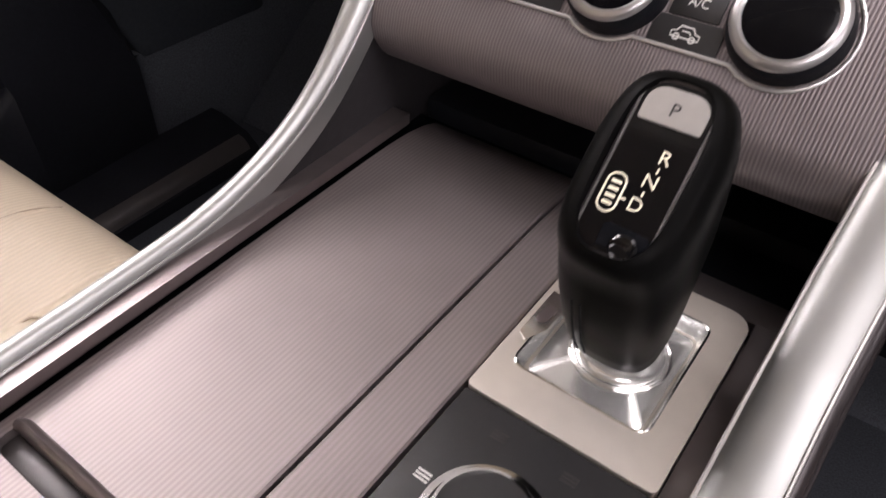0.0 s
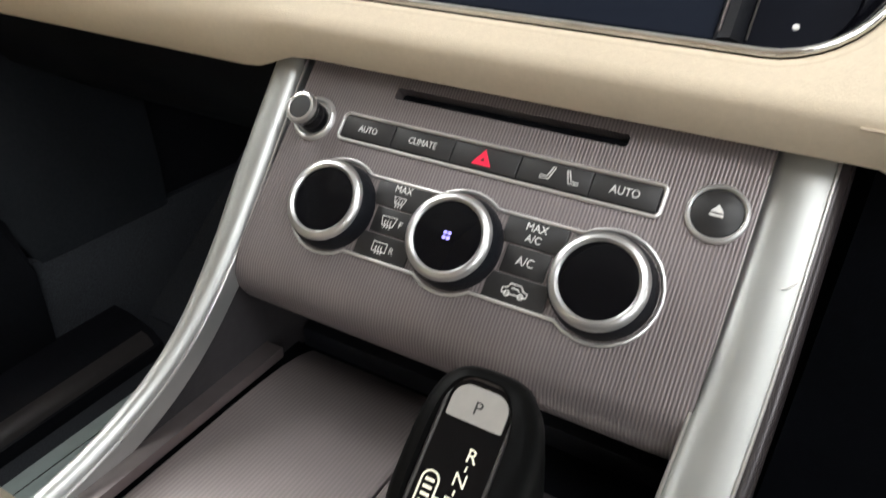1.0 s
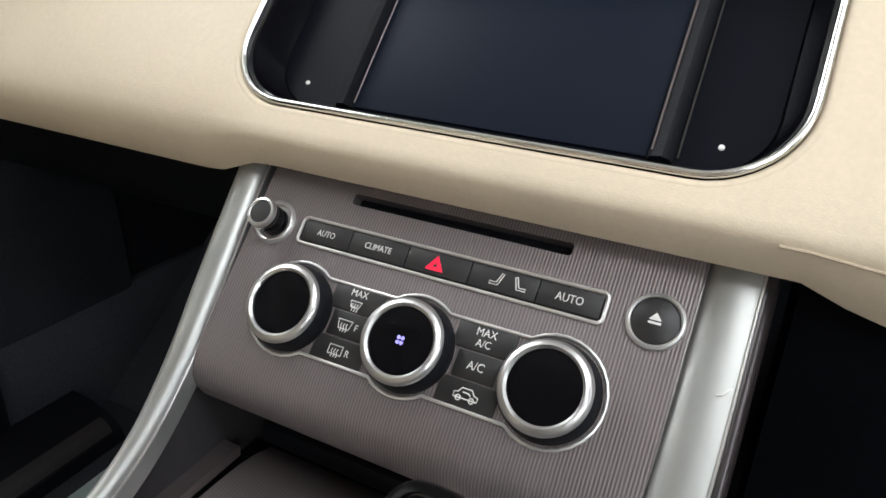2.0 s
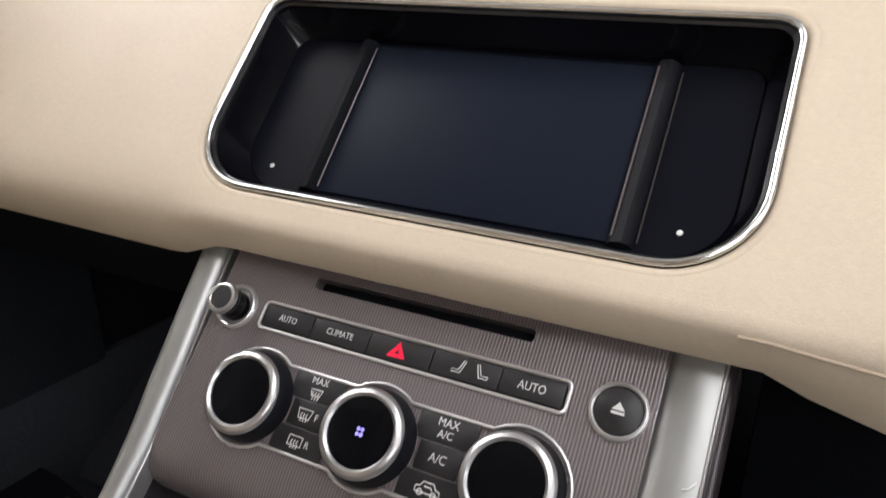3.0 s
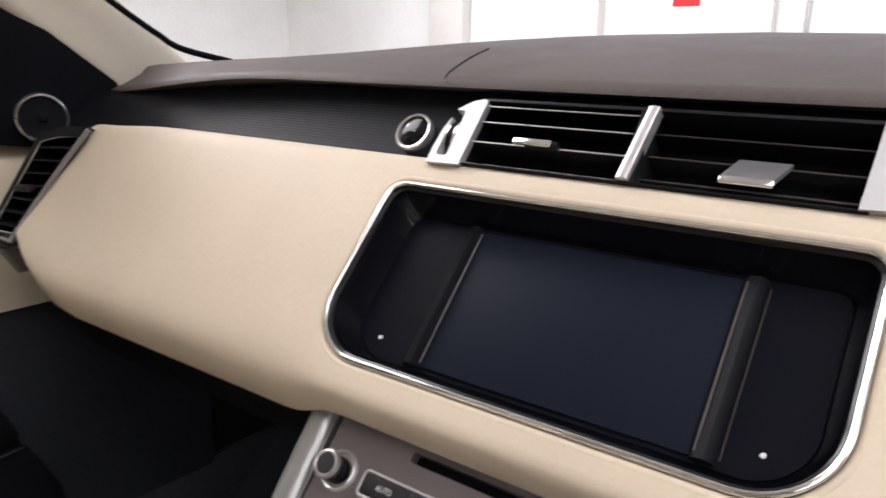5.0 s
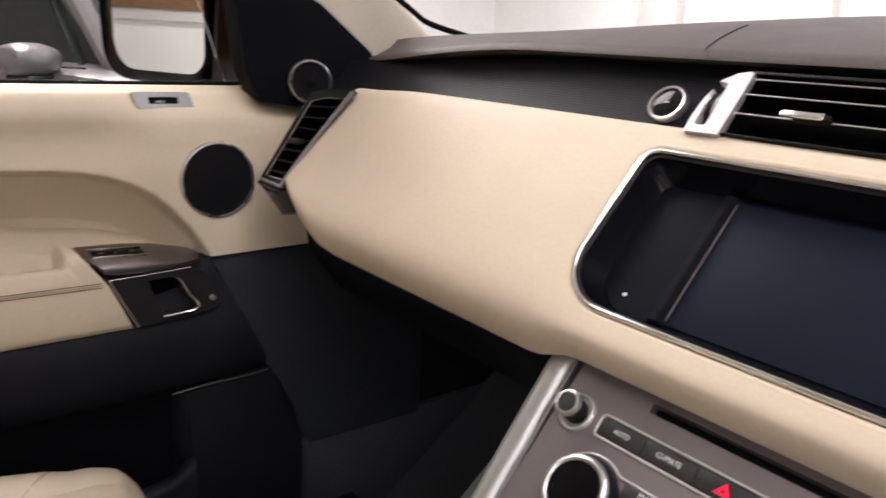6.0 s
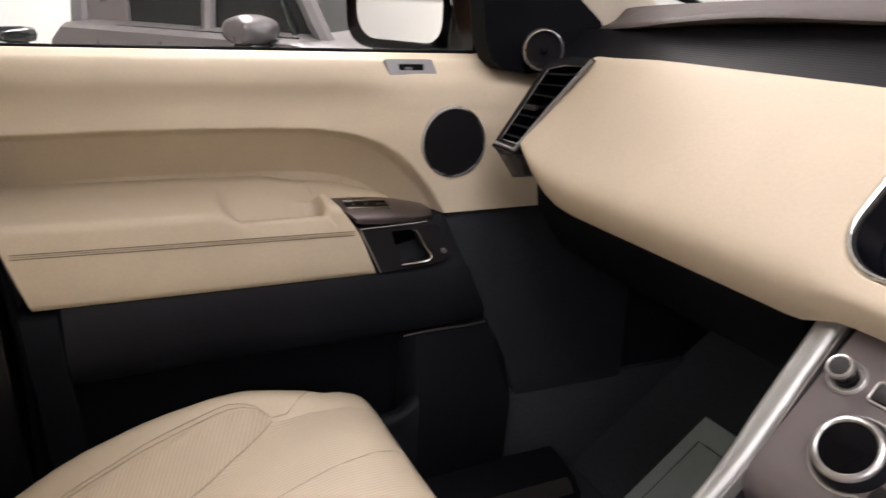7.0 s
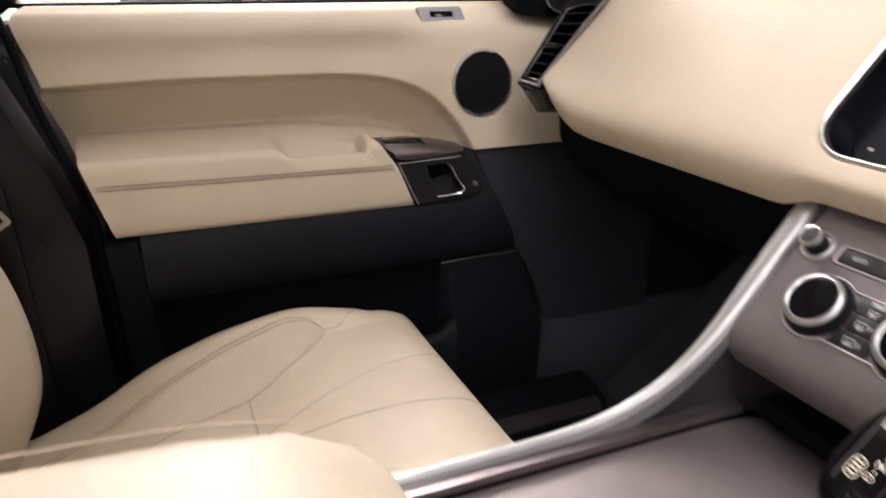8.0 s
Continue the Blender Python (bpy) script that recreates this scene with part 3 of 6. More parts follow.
def centre_vents():
    vent = thing("air_vent", "black twin dashboard air vent with chrome side pieces", "air vent", (0, 0.16, 1.2))
    part("housing", cut(box(-0.1255, 0.1520, 0.0015, 0.062, -0.045, -0.001, 0.001, VENT), box(-0.122, 0.006, 0.0028, 0.059, -0.040, 0.02, 0, VENT), box(0.016, 0.149, 0.0028, 0.059, -0.040, 0.02, 0, VENT)), DARK, vent)
    divider = loft([[(0.0092 + a + 0.006 * (v / 0.06), v, h) for a, h in ((-0.0042, -0.006), (-0.0036, 0.003), (0.0, 0.0042), (0.0036, 0.003), (0.0042, -0.006))] for v in (0.003, 0.006, 0.03, 0.058, 0.060)])
    divider.transform(VENT)
    part("divider", divider, BRIGHT, vent, "polished centre divider")
    for x0, x1, vs, tip in ((-0.1205, 0.0045, (0.0040, 0.0235, 0.0415, 0.0560), 0.010), (0.0155, 0.1480, (0.0115, 0.0295, 0.0475), -0.002)):
        for v in vs:
            deep = -0.004 if x0 < 0 else -0.012
            slat = loft([[(x, v + a, h) for a, h in ((-0.0008, deep), (0.0008, deep), (0.0008 + tip * 0.5, deep - 0.026), (-0.0008 + tip * 0.5, deep - 0.026))] for x in (x0, x1)])
            slat.transform(VENT)
            s = part("slat", slat, DARK, vent)
            part("edge_line", box(x0, x1, v - 0.0006, v + 0.0006, deep - 0.0003, deep + 0.0006, 0.0003, VENT, 1), SATIN if x0 < 0 or v > 0.05 else TRIM_LOW, s, "thin bright edge")
    tab = part("tab", box(-0.072, -0.045, 0.0212, 0.0256, -0.006, 0.0030, 0.0008, VENT), DARK, vent, "vent direction tab")
    part("tab_face", box(-0.0800, -0.0490, 0.0202, 0.0258, 0.0025, 0.0045, 0.0011, VENT), CHROME, tab, "chrome tab edge")
    plate = loft([[(0.0705 + q, v, n), (0.1015 + q * 1.1, v, n), (0.1015 + q * 1.1, v - 0.0030, n - 0.0012), (0.0705 + q, v - 0.0030, n - 0.0012)] for q, v, n in ((0.0, 0.0125, 0.0035), (0.0010, 0.0170, 0.0006), (0.0040, 0.0340, -0.0120))])
    plate.transform(VENT)
    tab = part("tab", plate, SATIN_GREY, vent, "wide satin direction tab")
    part("tab_face", box(0.0700, 0.1018, 0.0070, 0.0122, 0.0025, 0.0048, 0.0011, VENT), CHROME, tab, "chrome tab edge")
    trims = ((-0.1385, 0.0265, [(-0.1492, -0.0015), (-0.1195, -0.0010), (-0.1172, 0.0575), (-0.1205, 0.0590), (-0.1300, 0.0565), (-0.1405, 0.0490), (-0.1470, 0.0300), (-0.1490, 0.0120)]),
             (0.1672, 0.0310, [(0.1467, 0.0018), (0.1785, 0.0036), (0.1800, 0.0300), (0.1798, 0.0530), (0.1770, 0.0580), (0.1720, 0.0602), (0.1500, 0.0607)]))
    for c, v, shape in trims:
        body = prism(shape, -0.0055, 0.0008 if c > 0 else 0.0015, VENT, 0.0024, 4)
        body = cut(body, prism(rounded(0.0100 if c < 0 else 0.0125, 0.042, 0.003, 4, (c, v)), -0.012, 0.03, VENT))
        trim = part("side_trim", body, END_METAL, vent, "satin chrome end piece")
        axle = shift(VENT, c, v, -0.0185) @ pose(0, 0, 0, 0, 90, 0)
        part("thumb_wheel", lathe([(0, -0.0030), (0.0185, -0.0030), (0.0195, -0.0016), (0.0195, 0.0016), (0.0185, 0.0030), (0, 0.0030)], axle, 36), RUBBER, trim, "ridged black thumb wheel")
        for dx in (-0.0037, 0.0037):
            part("wheel_rim", lathe([(0.0185, -0.0009), (0.0205, -0.0009), (0.0205, 0.0009), (0.0185, 0.0009)], shift(axle, 0, 0, dx), 36), CHROME, trim, "chrome wheel rim")
    return vent


centre_vents()


def round_button(x, y, z):
    m = plane_frame((x, y, z), 35)
    b = thing("dash_button", "round black push button with a silver ring", "button", (x, y, z), "dash buttons")
    part("ring", lathe([(0.0150, -0.012), (0.0172, -0.012), (0.0176, 0.002), (0.0168, 0.004), (0.0150, 0.0035), (0.0145, 0.001), (0.0145, -0.012)], m, 36), SATIN, b)
    part("cap", lathe([(0, -0.010), (0.0146, -0.010), (0.0144, 0.0012), (0.012, 0.0022), (0, 0.0026)], m, 32), GLOSS, b)
    part("symbol", join(box(-0.0022, 0, -0.0004, 0.0002, 0.0024, 0.0028, 0, m @ pose(0, 0, 0, 0, 0, -35)), box(0, 0.0022, -0.0004, 0.0002, 0.0024, 0.0028, 0, m @ pose(0, 0, 0, 0, 0, 35))), PRINT, b)


round_button(-0.1985, 0.176, 1.205)
round_button(0.228, 0.176, 1.213)


CHIN_LINE = (((-0.703, 0.03, 1.049), (-0.66, 0.039, 1.047)), ((-0.7, 0.0382, 1.0356), (-0.655, 0.0405, 1.0433)), ((-0.685, 0.0485, 1.0134), (-0.65, 0.046, 1.0253)))


def corner_vent():
    """Slim upright vent between the facing's end and the door."""
    vent = thing("air_vent", "upright black corner vent with a silver edge", "air vent", (-0.68, 0.09, 1.05))
    a, d = Vector((-0.668, 0.036, 1.050)), Vector((-0.614, 0.109, 1.182))
    b, c = Vector((-0.708, 0.024, 1.056)), Vector((-0.684, 0.090, 1.176))
    out = Vector((0.35, -0.85, 0.40)).normalized()

    def quad(s, t, h=0.0):
        return a.lerp(d, t).lerp(b.lerp(c, t), s) + out * h

    rim = [quad(s, t) for s, t in ((0, -0.02), (0, 0.5), (0, 1.02), (0.5, 1.04), (1, 1.0), (1, 0.5), (1, 0.0), (0.5, -0.04))]
    hole = [quad(s, t) for s, t in ((0.11, 0.11), (0.07, 0.5), (0.01, 0.93), (0.5, 0.94), (0.84, 0.90), (0.84, 0.5), (0.84, 0.10), (0.5, 0.10))]
    frame_mesh = loft([[p - out * 0.03 for p in rim], rim, [p.lerp(q, 0.5) + out * 0.002 for p, q in zip(rim, hole)], hole, [p - out * 0.03 for p in hole]], True, False)
    part("housing", frame_mesh, PILLAR, vent, "smooth black vent surround", 50)
    part("back", loft([[p - out * 0.026 for p in hole], [p - out * 0.030 for p in hole]]), DARKER, vent)
    part("edge_trim", sweep(hole, disc(0.0007, 6), out, ring=True), SATIN, vent, "thin silver edge")
    part("side_trim", sweep(curve([quad(s, t, 0.0020) for s, t in ((0.06, 0.04), (0.05, 0.2), (0.02, 0.5), (-0.03, 0.8), (-0.07, 0.99))]), disc(0.0030, 8), out), SATIN_GREY, vent, "satin metal side trim")
    part("lower_trim", sweep([quad(s, 0.045, 0.0005) for s in (0.08, 0.4, 0.7, 0.95)], disc(0.0024, 8), out), SATIN_GREY, vent, "satin metal lower bar")
    chin = []
    for l, r in ((b, a), *((Vector(p), Vector(q)) for p, q in CHIN_LINE)):
        m = l.lerp(r, 0.5) + out * 0.004
        chin.append([l, l.lerp(m, 0.7), m, r.lerp(m, 0.7), r, r + Vector((0, 0.06, -0.004)), l + Vector((-0.01, 0.06, -0.004))])
    part("chin", loft(chin), TRIM_LOW, vent, "dark satin lower housing", 60)
    for k in range(7):
        t = 0.15 + 0.115 * k
        p, q = quad(0.11 - 0.10 * t, t), quad(0.84, t)
        up = (d - a).normalized()
        part("slat", loft([[e, e + up * 0.0025, e - out * 0.02 + up * 0.008, e - out * 0.02 + up * 0.0055] for e in (p, q)]), DARK, vent)
    mid = quad(0.55, 0.48, 0.001)
    part("tab", box(-0.012, 0.010, -0.006, 0.006, -0.0035, 0.0035, 0.0015, Matrix.Translation(mid) @ pose(0, 0, 0, 0, 0, 20)), BUTTON, vent, "small direction tab")


corner_vent()


# ---- climate panel ----
def climate_panel():
    panel = thing("climate_panel", "ribbed dark aluminium climate control panel", "control panel", (0, 0, 0.95))
    W = 0.1385
    sec = [(0.040, 0.0), (-0.088, 0.0), (-0.1005, -0.0015), (-0.1105, -0.0065), (-0.117, -0.0145), (-0.120, -0.025), (-0.1205, -0.034), (-0.115, -0.034), (-0.105, -0.020), (-0.096, -0.012), (0.040, -0.012)]
    body = loft([[(x, u, n) for u, n in sec] for x in (-0.1340, W)])
    body.transform(PANEL)
    slot = prism(rounded(0.1405, 0.0072, 0.0022, 4, (0.001, 0.0208)), -0.03, 0.02, PANEL)
    wells = [lathe([(0, -0.03), (0.0265, -0.03), (0.0265, 0.02), (0, 0.02)], shift(PANEL, x, -0.0540, 0), 36) for x in KNOB_X]
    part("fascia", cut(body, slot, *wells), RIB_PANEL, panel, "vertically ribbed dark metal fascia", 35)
    part("disc_slot", prism(rounded(0.139, 0.006, 0.002, 4, (0.001, 0.0208)), -0.011, -0.008, PANEL), DARKER, panel, "dark disc slot")
    # upper row of five buttons in a bright frame
    row = rounded(0.1935, 0.0165, 0.0032, 5, (0.0005, -0.0060))
    part("button_row_frame", outline_tube(row, 0.0010, PANEL, 8, 0.0007), BRIGHT, panel, "thin chrome frame")
    inner = rounded(0.1905, 0.0135, 0.0025, 5, (0.0005, -0.0060))
    part("button_bed", prism(inner, -0.003, 0.0004, PANEL), DARKER, panel)
    edges = (-0.0944, -0.0592, -0.0199, 0.0204, 0.0606, 0.0954)
    for i, (a, b) in enumerate(zip(edges, edges[1:])):
        key = part("button", box(a + 0.0003, b - 0.0003, -0.0124, 0.0004, -0.002, 0.0014, 0.0006, PANEL), BUTTON, panel)
        m = shift(PANEL, (a + b) / 2 + (0, 0, -0.001, 0.002, 0.0)[i], -0.0058, 0.0014)
        if i in (0, 1, 4):
            part("lettering", letters(("AUTO", "CLIMATE", "", "", "AUTO")[i], 0.0054 if i != 4 else 0.0064, m, 0.00015, 0.85), PRINT, key, "pale printed word")
        elif i == 2:
            tri = [(0, 0.0048), (-0.0058, -0.0042), (0.0058, -0.0042)]
            small = [(0, 0.0005), (-0.0016, -0.0020), (0.0016, -0.0020)]
            part("warning_triangle", cut(prism(tri, 0, 0.0004, m, 0.0), prism(small, -0.001, 0.001, m)), RED, key, "red warning triangle")
        else:
            seat = [(-0.0095, -0.0028), (-0.0045, -0.0028), (-0.0022, 0.0038), (-0.0034, 0.0042), (-0.0056, -0.0014), (-0.0095, -0.0014)]
            outline = sweep([(q[0], q[1], 0.0002) for q in seat], disc(0.00035, 5), (0, 0, 1), ring=True)
            mirrored = sweep([(-q[0] + 0.002, q[1], 0.0002) for q in seat], disc(0.00035, 5), (0, 0, 1), ring=True)
            sym = join(outline, mirrored)
            sym.transform(m)
            part("seat_symbol", sym, PRINT, key, "two outlined seats")
    # knobs with the small buttons between them
    u0 = -0.0540
    for x in KNOB_X:
        knob(panel, x, u0)
    arc = []
    R, half, n = 0.0288, 0.0232, 10
    for k, x in enumerate(KNOB_X):
        a0 = math.pi if k == 0 else math.pi - math.asin(half / R)
        a1 = 0 if k == 2 else math.asin(half / R)
        arc += [(x + R * math.cos(a0 + (a1 - a0) * i / n), u0 + R * math.sin(a0 + (a1 - a0) * i / n)) for i in range(n + 1)]
    lower = [(x, 2 * u0 - u) for x, u in reversed(arc)]
    part("knob_row_frame", outline_tube(arc + lower[1:-1], 0.0010, PANEL, 8, 0.0008), BRIGHT, panel, "thin chrome outline round the knobs")
    for side in (-1, 1):
        for k, u in enumerate((0.0155, 0.0, -0.0155)):
            x = 0.0010 + side * 0.0406
            wide = (0.0340, 0.0245, 0.0340)[k]
            bed = box(x - wide / 2, x + wide / 2, u0 + u - 0.0074, u0 + u + 0.0074, -0.002, 0.0010, 0.0006, PANEL)
            ring_cut = [lathe([(0, -0.01), (0.0272, -0.01), (0.0272, 0.01), (0, 0.01)], shift(PANEL, c, u0, 0), 36) for c in KNOB_X]
            key = part("button", cut(bed, *ring_cut), BUTTON, panel)
            m = shift(PANEL, x, u0 + u, 0.0010)
            sym = []
            if side > 0 and k == 0:
                sym = [letters("MAX", 0.0062, shift(m, 0, 0.0030), 0.00015, 0.9), letters("A/C", 0.0058, shift(m, 0, -0.0030), 0.00015, 0.9)]
            elif side > 0 and k == 1:
                sym = [letters("A/C", 0.0066, m, 0.00015, 0.9)]
            elif side > 0:
                car = [(-0.0068, -0.002), (-0.0068, 0.0005), (-0.0045, 0.001), (-0.003, 0.0034), (0.0028, 0.0034), (0.0045, 0.001), (0.0068, 0.0004), (0.0068, -0.002)]
                s = sweep([(a, b, 0.0002) for a, b in car], disc(0.00042, 5), (0, 0, 1), ring=True)
                s2 = join(s, *[sweep([(c + 0.0014 * math.cos(a * 0.785), -0.002 + 0.0014 * math.sin(a * 0.785), 0.0002) for a in range(8)], disc(0.0004, 5), (0, 0, 1), ring=True) for c in (-0.0038, 0.0038)],
                          sweep([(-0.002, 0.0012, 0.0002), (0.0015, 0.0012, 0.0002), (0.0025, 0.0002, 0.0002)], disc(0.0004, 5), (0, 0, 1)))
                s2.transform(m)
                sym = [s2]
            else:
                if k == 0:
                    sym.append(letters("MAX", 0.0058, shift(m, 0, 0.0038), 0.00015, 0.9))
                    screen_shape, at = [(-0.0038, 0.0018), (0.0038, 0.0018), (0.0026, -0.0018), (-0.0026, -0.0018)], (0, -0.0028)
                elif k == 1:
                    sym.append(letters("F", 0.0056, shift(m, 0.0058, -0.0004), 0.00015, 0.9))
                    screen_shape, at = [(-0.0048, 0.0026), (0.0048, 0.0026), (0.0034, -0.0026), (-0.0034, -0.0026)], (-0.0020, 0)
                else:
                    sym.append(letters("R", 0.0056, shift(m, 0.0062, -0.0002), 0.00015, 0.9))
                    screen_shape, at = [(-0.0044, 0.0026), (0.0044, 0.0026), (0.0044, -0.0026), (-0.0044, -0.0026)], (-0.0016, 0.0004)
                s = [sweep([(a + at[0], b + at[1], 0.0002) for a, b in screen_shape], disc(0.00036, 5), (0, 0, 1), ring=True)]
                for dx in (-0.0018, 0, 0.0018):
                    s.append(sweep([(at[0] + dx, at[1] - 0.0042, 0.0002), (at[0] + dx + 0.0005, at[1] - 0.0026, 0.0002), (at[0] + dx - 0.0005, at[1] - 0.001, 0.0002), (at[0] + dx, at[1] + 0.0006, 0.0002)], disc(0.0003, 5), (0, 0, 1)))
                for b in s:
                    b.transform(m)
                sym += s
            part("symbol", join(*sym), PRINT, key, "pale printed symbol")
    # round button beside the row
    e = shift(PANEL, 0.1222, -0.0056, 0)
    ej = part("eject_button", lathe([(0, 0), (0.0120, 0), (0.0118, 0.0022), (0.0108, 0.0030), (0, 0.0032)], e, 36), BUTTON, panel, "round charcoal button")
    part("ring", lathe([(0.0122, 0.0), (0.0122, 0.0026), (0.0131, 0.0034), (0.0143, 0.0026), (0.0147, 0.0)], e, 40), BRIGHT, ej, "satin chrome ring")
    part("symbol", join(prism([(-0.0032, 0.0), (0.0032, 0.0), (0, 0.0040)], 0.0030, 0.0035, e), box(-0.0032, 0.0032, -0.0020, -0.0008, 0.0030, 0.0035, 0, e)), PRINT, ej, "pale triangle over a bar")
    # small protruding knob
    l = shift(PANEL, -0.1170, -0.0060, 0)
    sk = part("small_knob", lathe([(0, 0), (0.0092, 0), (0.0090, 0.007), (0.0082, 0.0095), (0.0094, 0.0110), (0.0096, 0.0165), (0, 0.0170)], l, 32), GLOSS, panel, "small black volume knob")
    part("ring", lathe([(0.0112, 0), (0.0115, 0.0022), (0.0128, 0.0028), (0.0142, 0.0016), (0.0145, 0)], l, 36), BRIGHT, sk, "satin chrome base ring")
    part("rim", lathe([(0.0070, 0.0171), (0.0078, 0.0181), (0.0092, 0.0177), (0.0099, 0.0164), (0.0099, 0.0146), (0.0094, 0.0142)], l, 32), SATIN, sk, "silver rim")
    part("cap", lathe([(0, 0.0155), (0.0074, 0.0155), (0.0072, 0.0173), (0, 0.0177)], l, 28), BUTTON, sk, "dark cap")


def knob(panel, x, u):
    m = shift(PANEL, x, u, 0)
    k = part("knob", lathe([(0, -0.010), (0.0262, -0.010), (0.0264, 0.001), (0.0258, 0.007), (0.0246, 0.0112), (0.0238, 0.0124), (0, 0.0124)], m, 48), DARK, panel, "large rotary knob with a black skirt")
    part("rim", lathe([(0.0188, 0.0116), (0.0190, 0.0138), (0.0204, 0.0150), (0.0226, 0.0145), (0.0240, 0.0128), (0.0244, 0.0112)], m, 48), KNOB_RIM, k, "brushed silver rim")
    part("face", lathe([(0, 0.0100), (0.0192, 0.0100), (0.0192, 0.0128), (0.016, 0.0133), (0, 0.0136)], m, 44), KNOB_FACE, k, "glossy black face")
    if abs(x) < 0.01:
        fan = [lathe([(0, 0), (0.0011, 0), (0.0011, 0.0002), (0, 0.0002)], shift(m, 0.0017 * math.cos(a), 0.0019 * math.sin(a), 0.0136), 12) for a in (0.785, 2.356, 3.927, 5.498)]
        part("fan_symbol", join(*fan), VIOLET, k, "small violet fan symbol")


climate_panel()


# ---- centre console ----
RAIL_LINE = [(0.060, 1.046), (0.027, 1.0126), (-0.033, 0.9525), (-0.0635, 0.924), (-0.097, 0.8945), (-0.126, 0.874), (-0.157, 0.859), (-0.195, 0.8485), (-0.235, 0.844), (-0.31, 0.8425), (-0.40, 0.842), (-0.55, 0.842)]


def console():
    con = thing("centre_console", "dark ribbed aluminium centre console between silver rails", "centre console", (0, -0.3, 0.45))
    part("body", box(-0.150, 0.150, -0.75, 0.02, 0.44, 0.800, 0.01), DARKER, con, "black console body")
    for side in (-1, 1):
        rings = []
        if side < 0:
            mids = (0.1555, 0.1548, 0.1475, 0.1428, 0.1403, 0.1400, 0.1408, 0.1412, 0.1415, 0.1415, 0.1415, 0.1415)
            halves = (0.0140, 0.0138, 0.0132, 0.0115, 0.0096, 0.0088, 0.0083, 0.0082, 0.0082, 0.0082, 0.0082, 0.0082)
            mids, halves = tuple(m + 0.16 * h for m, h in zip(mids, halves)), tuple(0.84 * h for h in halves)
        else:
            mids = (0.1550, 0.1550, 0.1549, 0.1540, 0.1520, 0.1510, 0.1503, 0.1500, 0.1500, 0.1500, 0.1500, 0.1500)
            halves = (0.0168,) * 12
        pts = curve([(m, y, z) for m, (y, z) in zip(mids, RAIL_LINE)], 6)
        wide = curve([(h, y, z) for h, (y, z) in zip(halves, RAIL_LINE)], 6)
        sec = [(-1.0, -0.010)] + [(-math.cos(math.pi * k / 14), 0.0108 * math.sin(math.pi * k / 14) ** 0.6 if 0 < k < 14 else 0.0) for k in range(15)] + [(1.0, -0.010)]
        for i, p in enumerate(pts):
            t = pts[min(i + 1, len(pts) - 1)] - pts[max(i - 1, 0)]
            t = Vector((0, t.y, t.z)).normalized()
            up = Vector((0, -t.z, t.y)) if t.y > 0 else Vector((0, t.z, -t.y))
            rings.append([Vector((side * (p.x + wide[i].x * u), p.y, p.z)) + up * v for u, v in sec])
        part("rail", loft(rings), RAIL, con, "satin silver rail", 60)
        part("rail_bead", sweep([r[2] + Vector((-0.0004 * side, 0, 0)) for r in rings], disc(0.0012 if side > 0 else 0.0009, 6)), SATIN, con, "thin bright bead along the rail")
        if side > 0:
            shell = []
            for ring in rings:
                outer = [Vector(q) + Vector((0.0006, -0.0006, 0.0006)) for q in ring[11:]]
                shell.append(outer + [Vector(q) - Vector((0.003, 0, 0.001)) for q in reversed(ring[11:])])
            part("rail_side", loft(shell), RAIL_SIDE, con, "outer face of the rail, the dark cabin reflection in its colour", 60)
            part("rail_bead", sweep([q[11] + Vector((0, -0.0004, 0.0004)) for q in rings], disc(0.0009, 6)), SATIN, con, "thin bright bead along the rail")
            part("scratch", sweep(curve([(0.1574, -0.0236, 0.9781), (0.1592, -0.0233, 0.9784), (0.1607, -0.0224, 0.9791), (0.1630, -0.0200, 0.9812)], 4), disc(0.0004, 5)), PRINT, con, "small pale scratch on the rail")
        flank = [[(side * 0.1405, y, z - 0.008), (side * (0.166 if side > 0 else 0.149), y, z - 0.008), (side * 0.170, y, min(z - 0.06, 0.80)), (side * 0.172, y, 0.44), (side * 0.1405, y, 0.44)] for y, z in RAIL_LINE]
        part("side_panel", loft(flank), DARK, con, "black side panel")
        lining = [[(side * along(((0.06, 0.1395), (-0.03, 0.1393), (-0.09, 0.1365), (-0.55, 0.1360)), y), y, z - 0.004), (side * 0.1500, y, z - 0.004), (side * 0.1500, y, 0.80), (side * 0.1395, y, 0.80)] for y, z in RAIL_LINE]
        part("inner_lining", loft(lining), LINING, con, "dark strip inside the rail")
    # deck: bead strip, sliding lid, narrow strip, selector plate surround
    part("bead_strip", sweep([(-0.1325, -0.62, DECK), (-0.1325, -0.3, DECK), (-0.1325, -0.050, DECK)], [(-0.0068, -0.01), (-0.0062, -0.003), (-0.003, -0.0008), (0.0045, -0.0008), (0.0072, -0.0020), (0.0077, -0.01)]), TRIM, con, "satin metal bead beside the lid")
    fall = ((-0.62, 0.0), (-0.10, 0.0), (-0.075, 0.0004), (-0.055, 0.0018), (-0.038, 0.0048), (-0.026, 0.0090), (-0.020, 0.0125))
    lid = loft([[(-0.1240, y, DECK - 0.0012 - q), (-0.1228, y, DECK - q), (-0.0080, y, DECK - q), (-0.0068, y, DECK - 0.0012 - q), (-0.0068, y, DECK - 0.016), (-0.1240, y, DECK - 0.016)] for y, q in fall])
    lid = cut(lid, prism(rounded(0.105, 0.014, 0.006, 5, (-0.063, -0.3395)), DECK - 0.006, DECK + 0.02))
    part("lid", lid, RIB_DECK, con, "ribbed sliding lid of the cup holder")
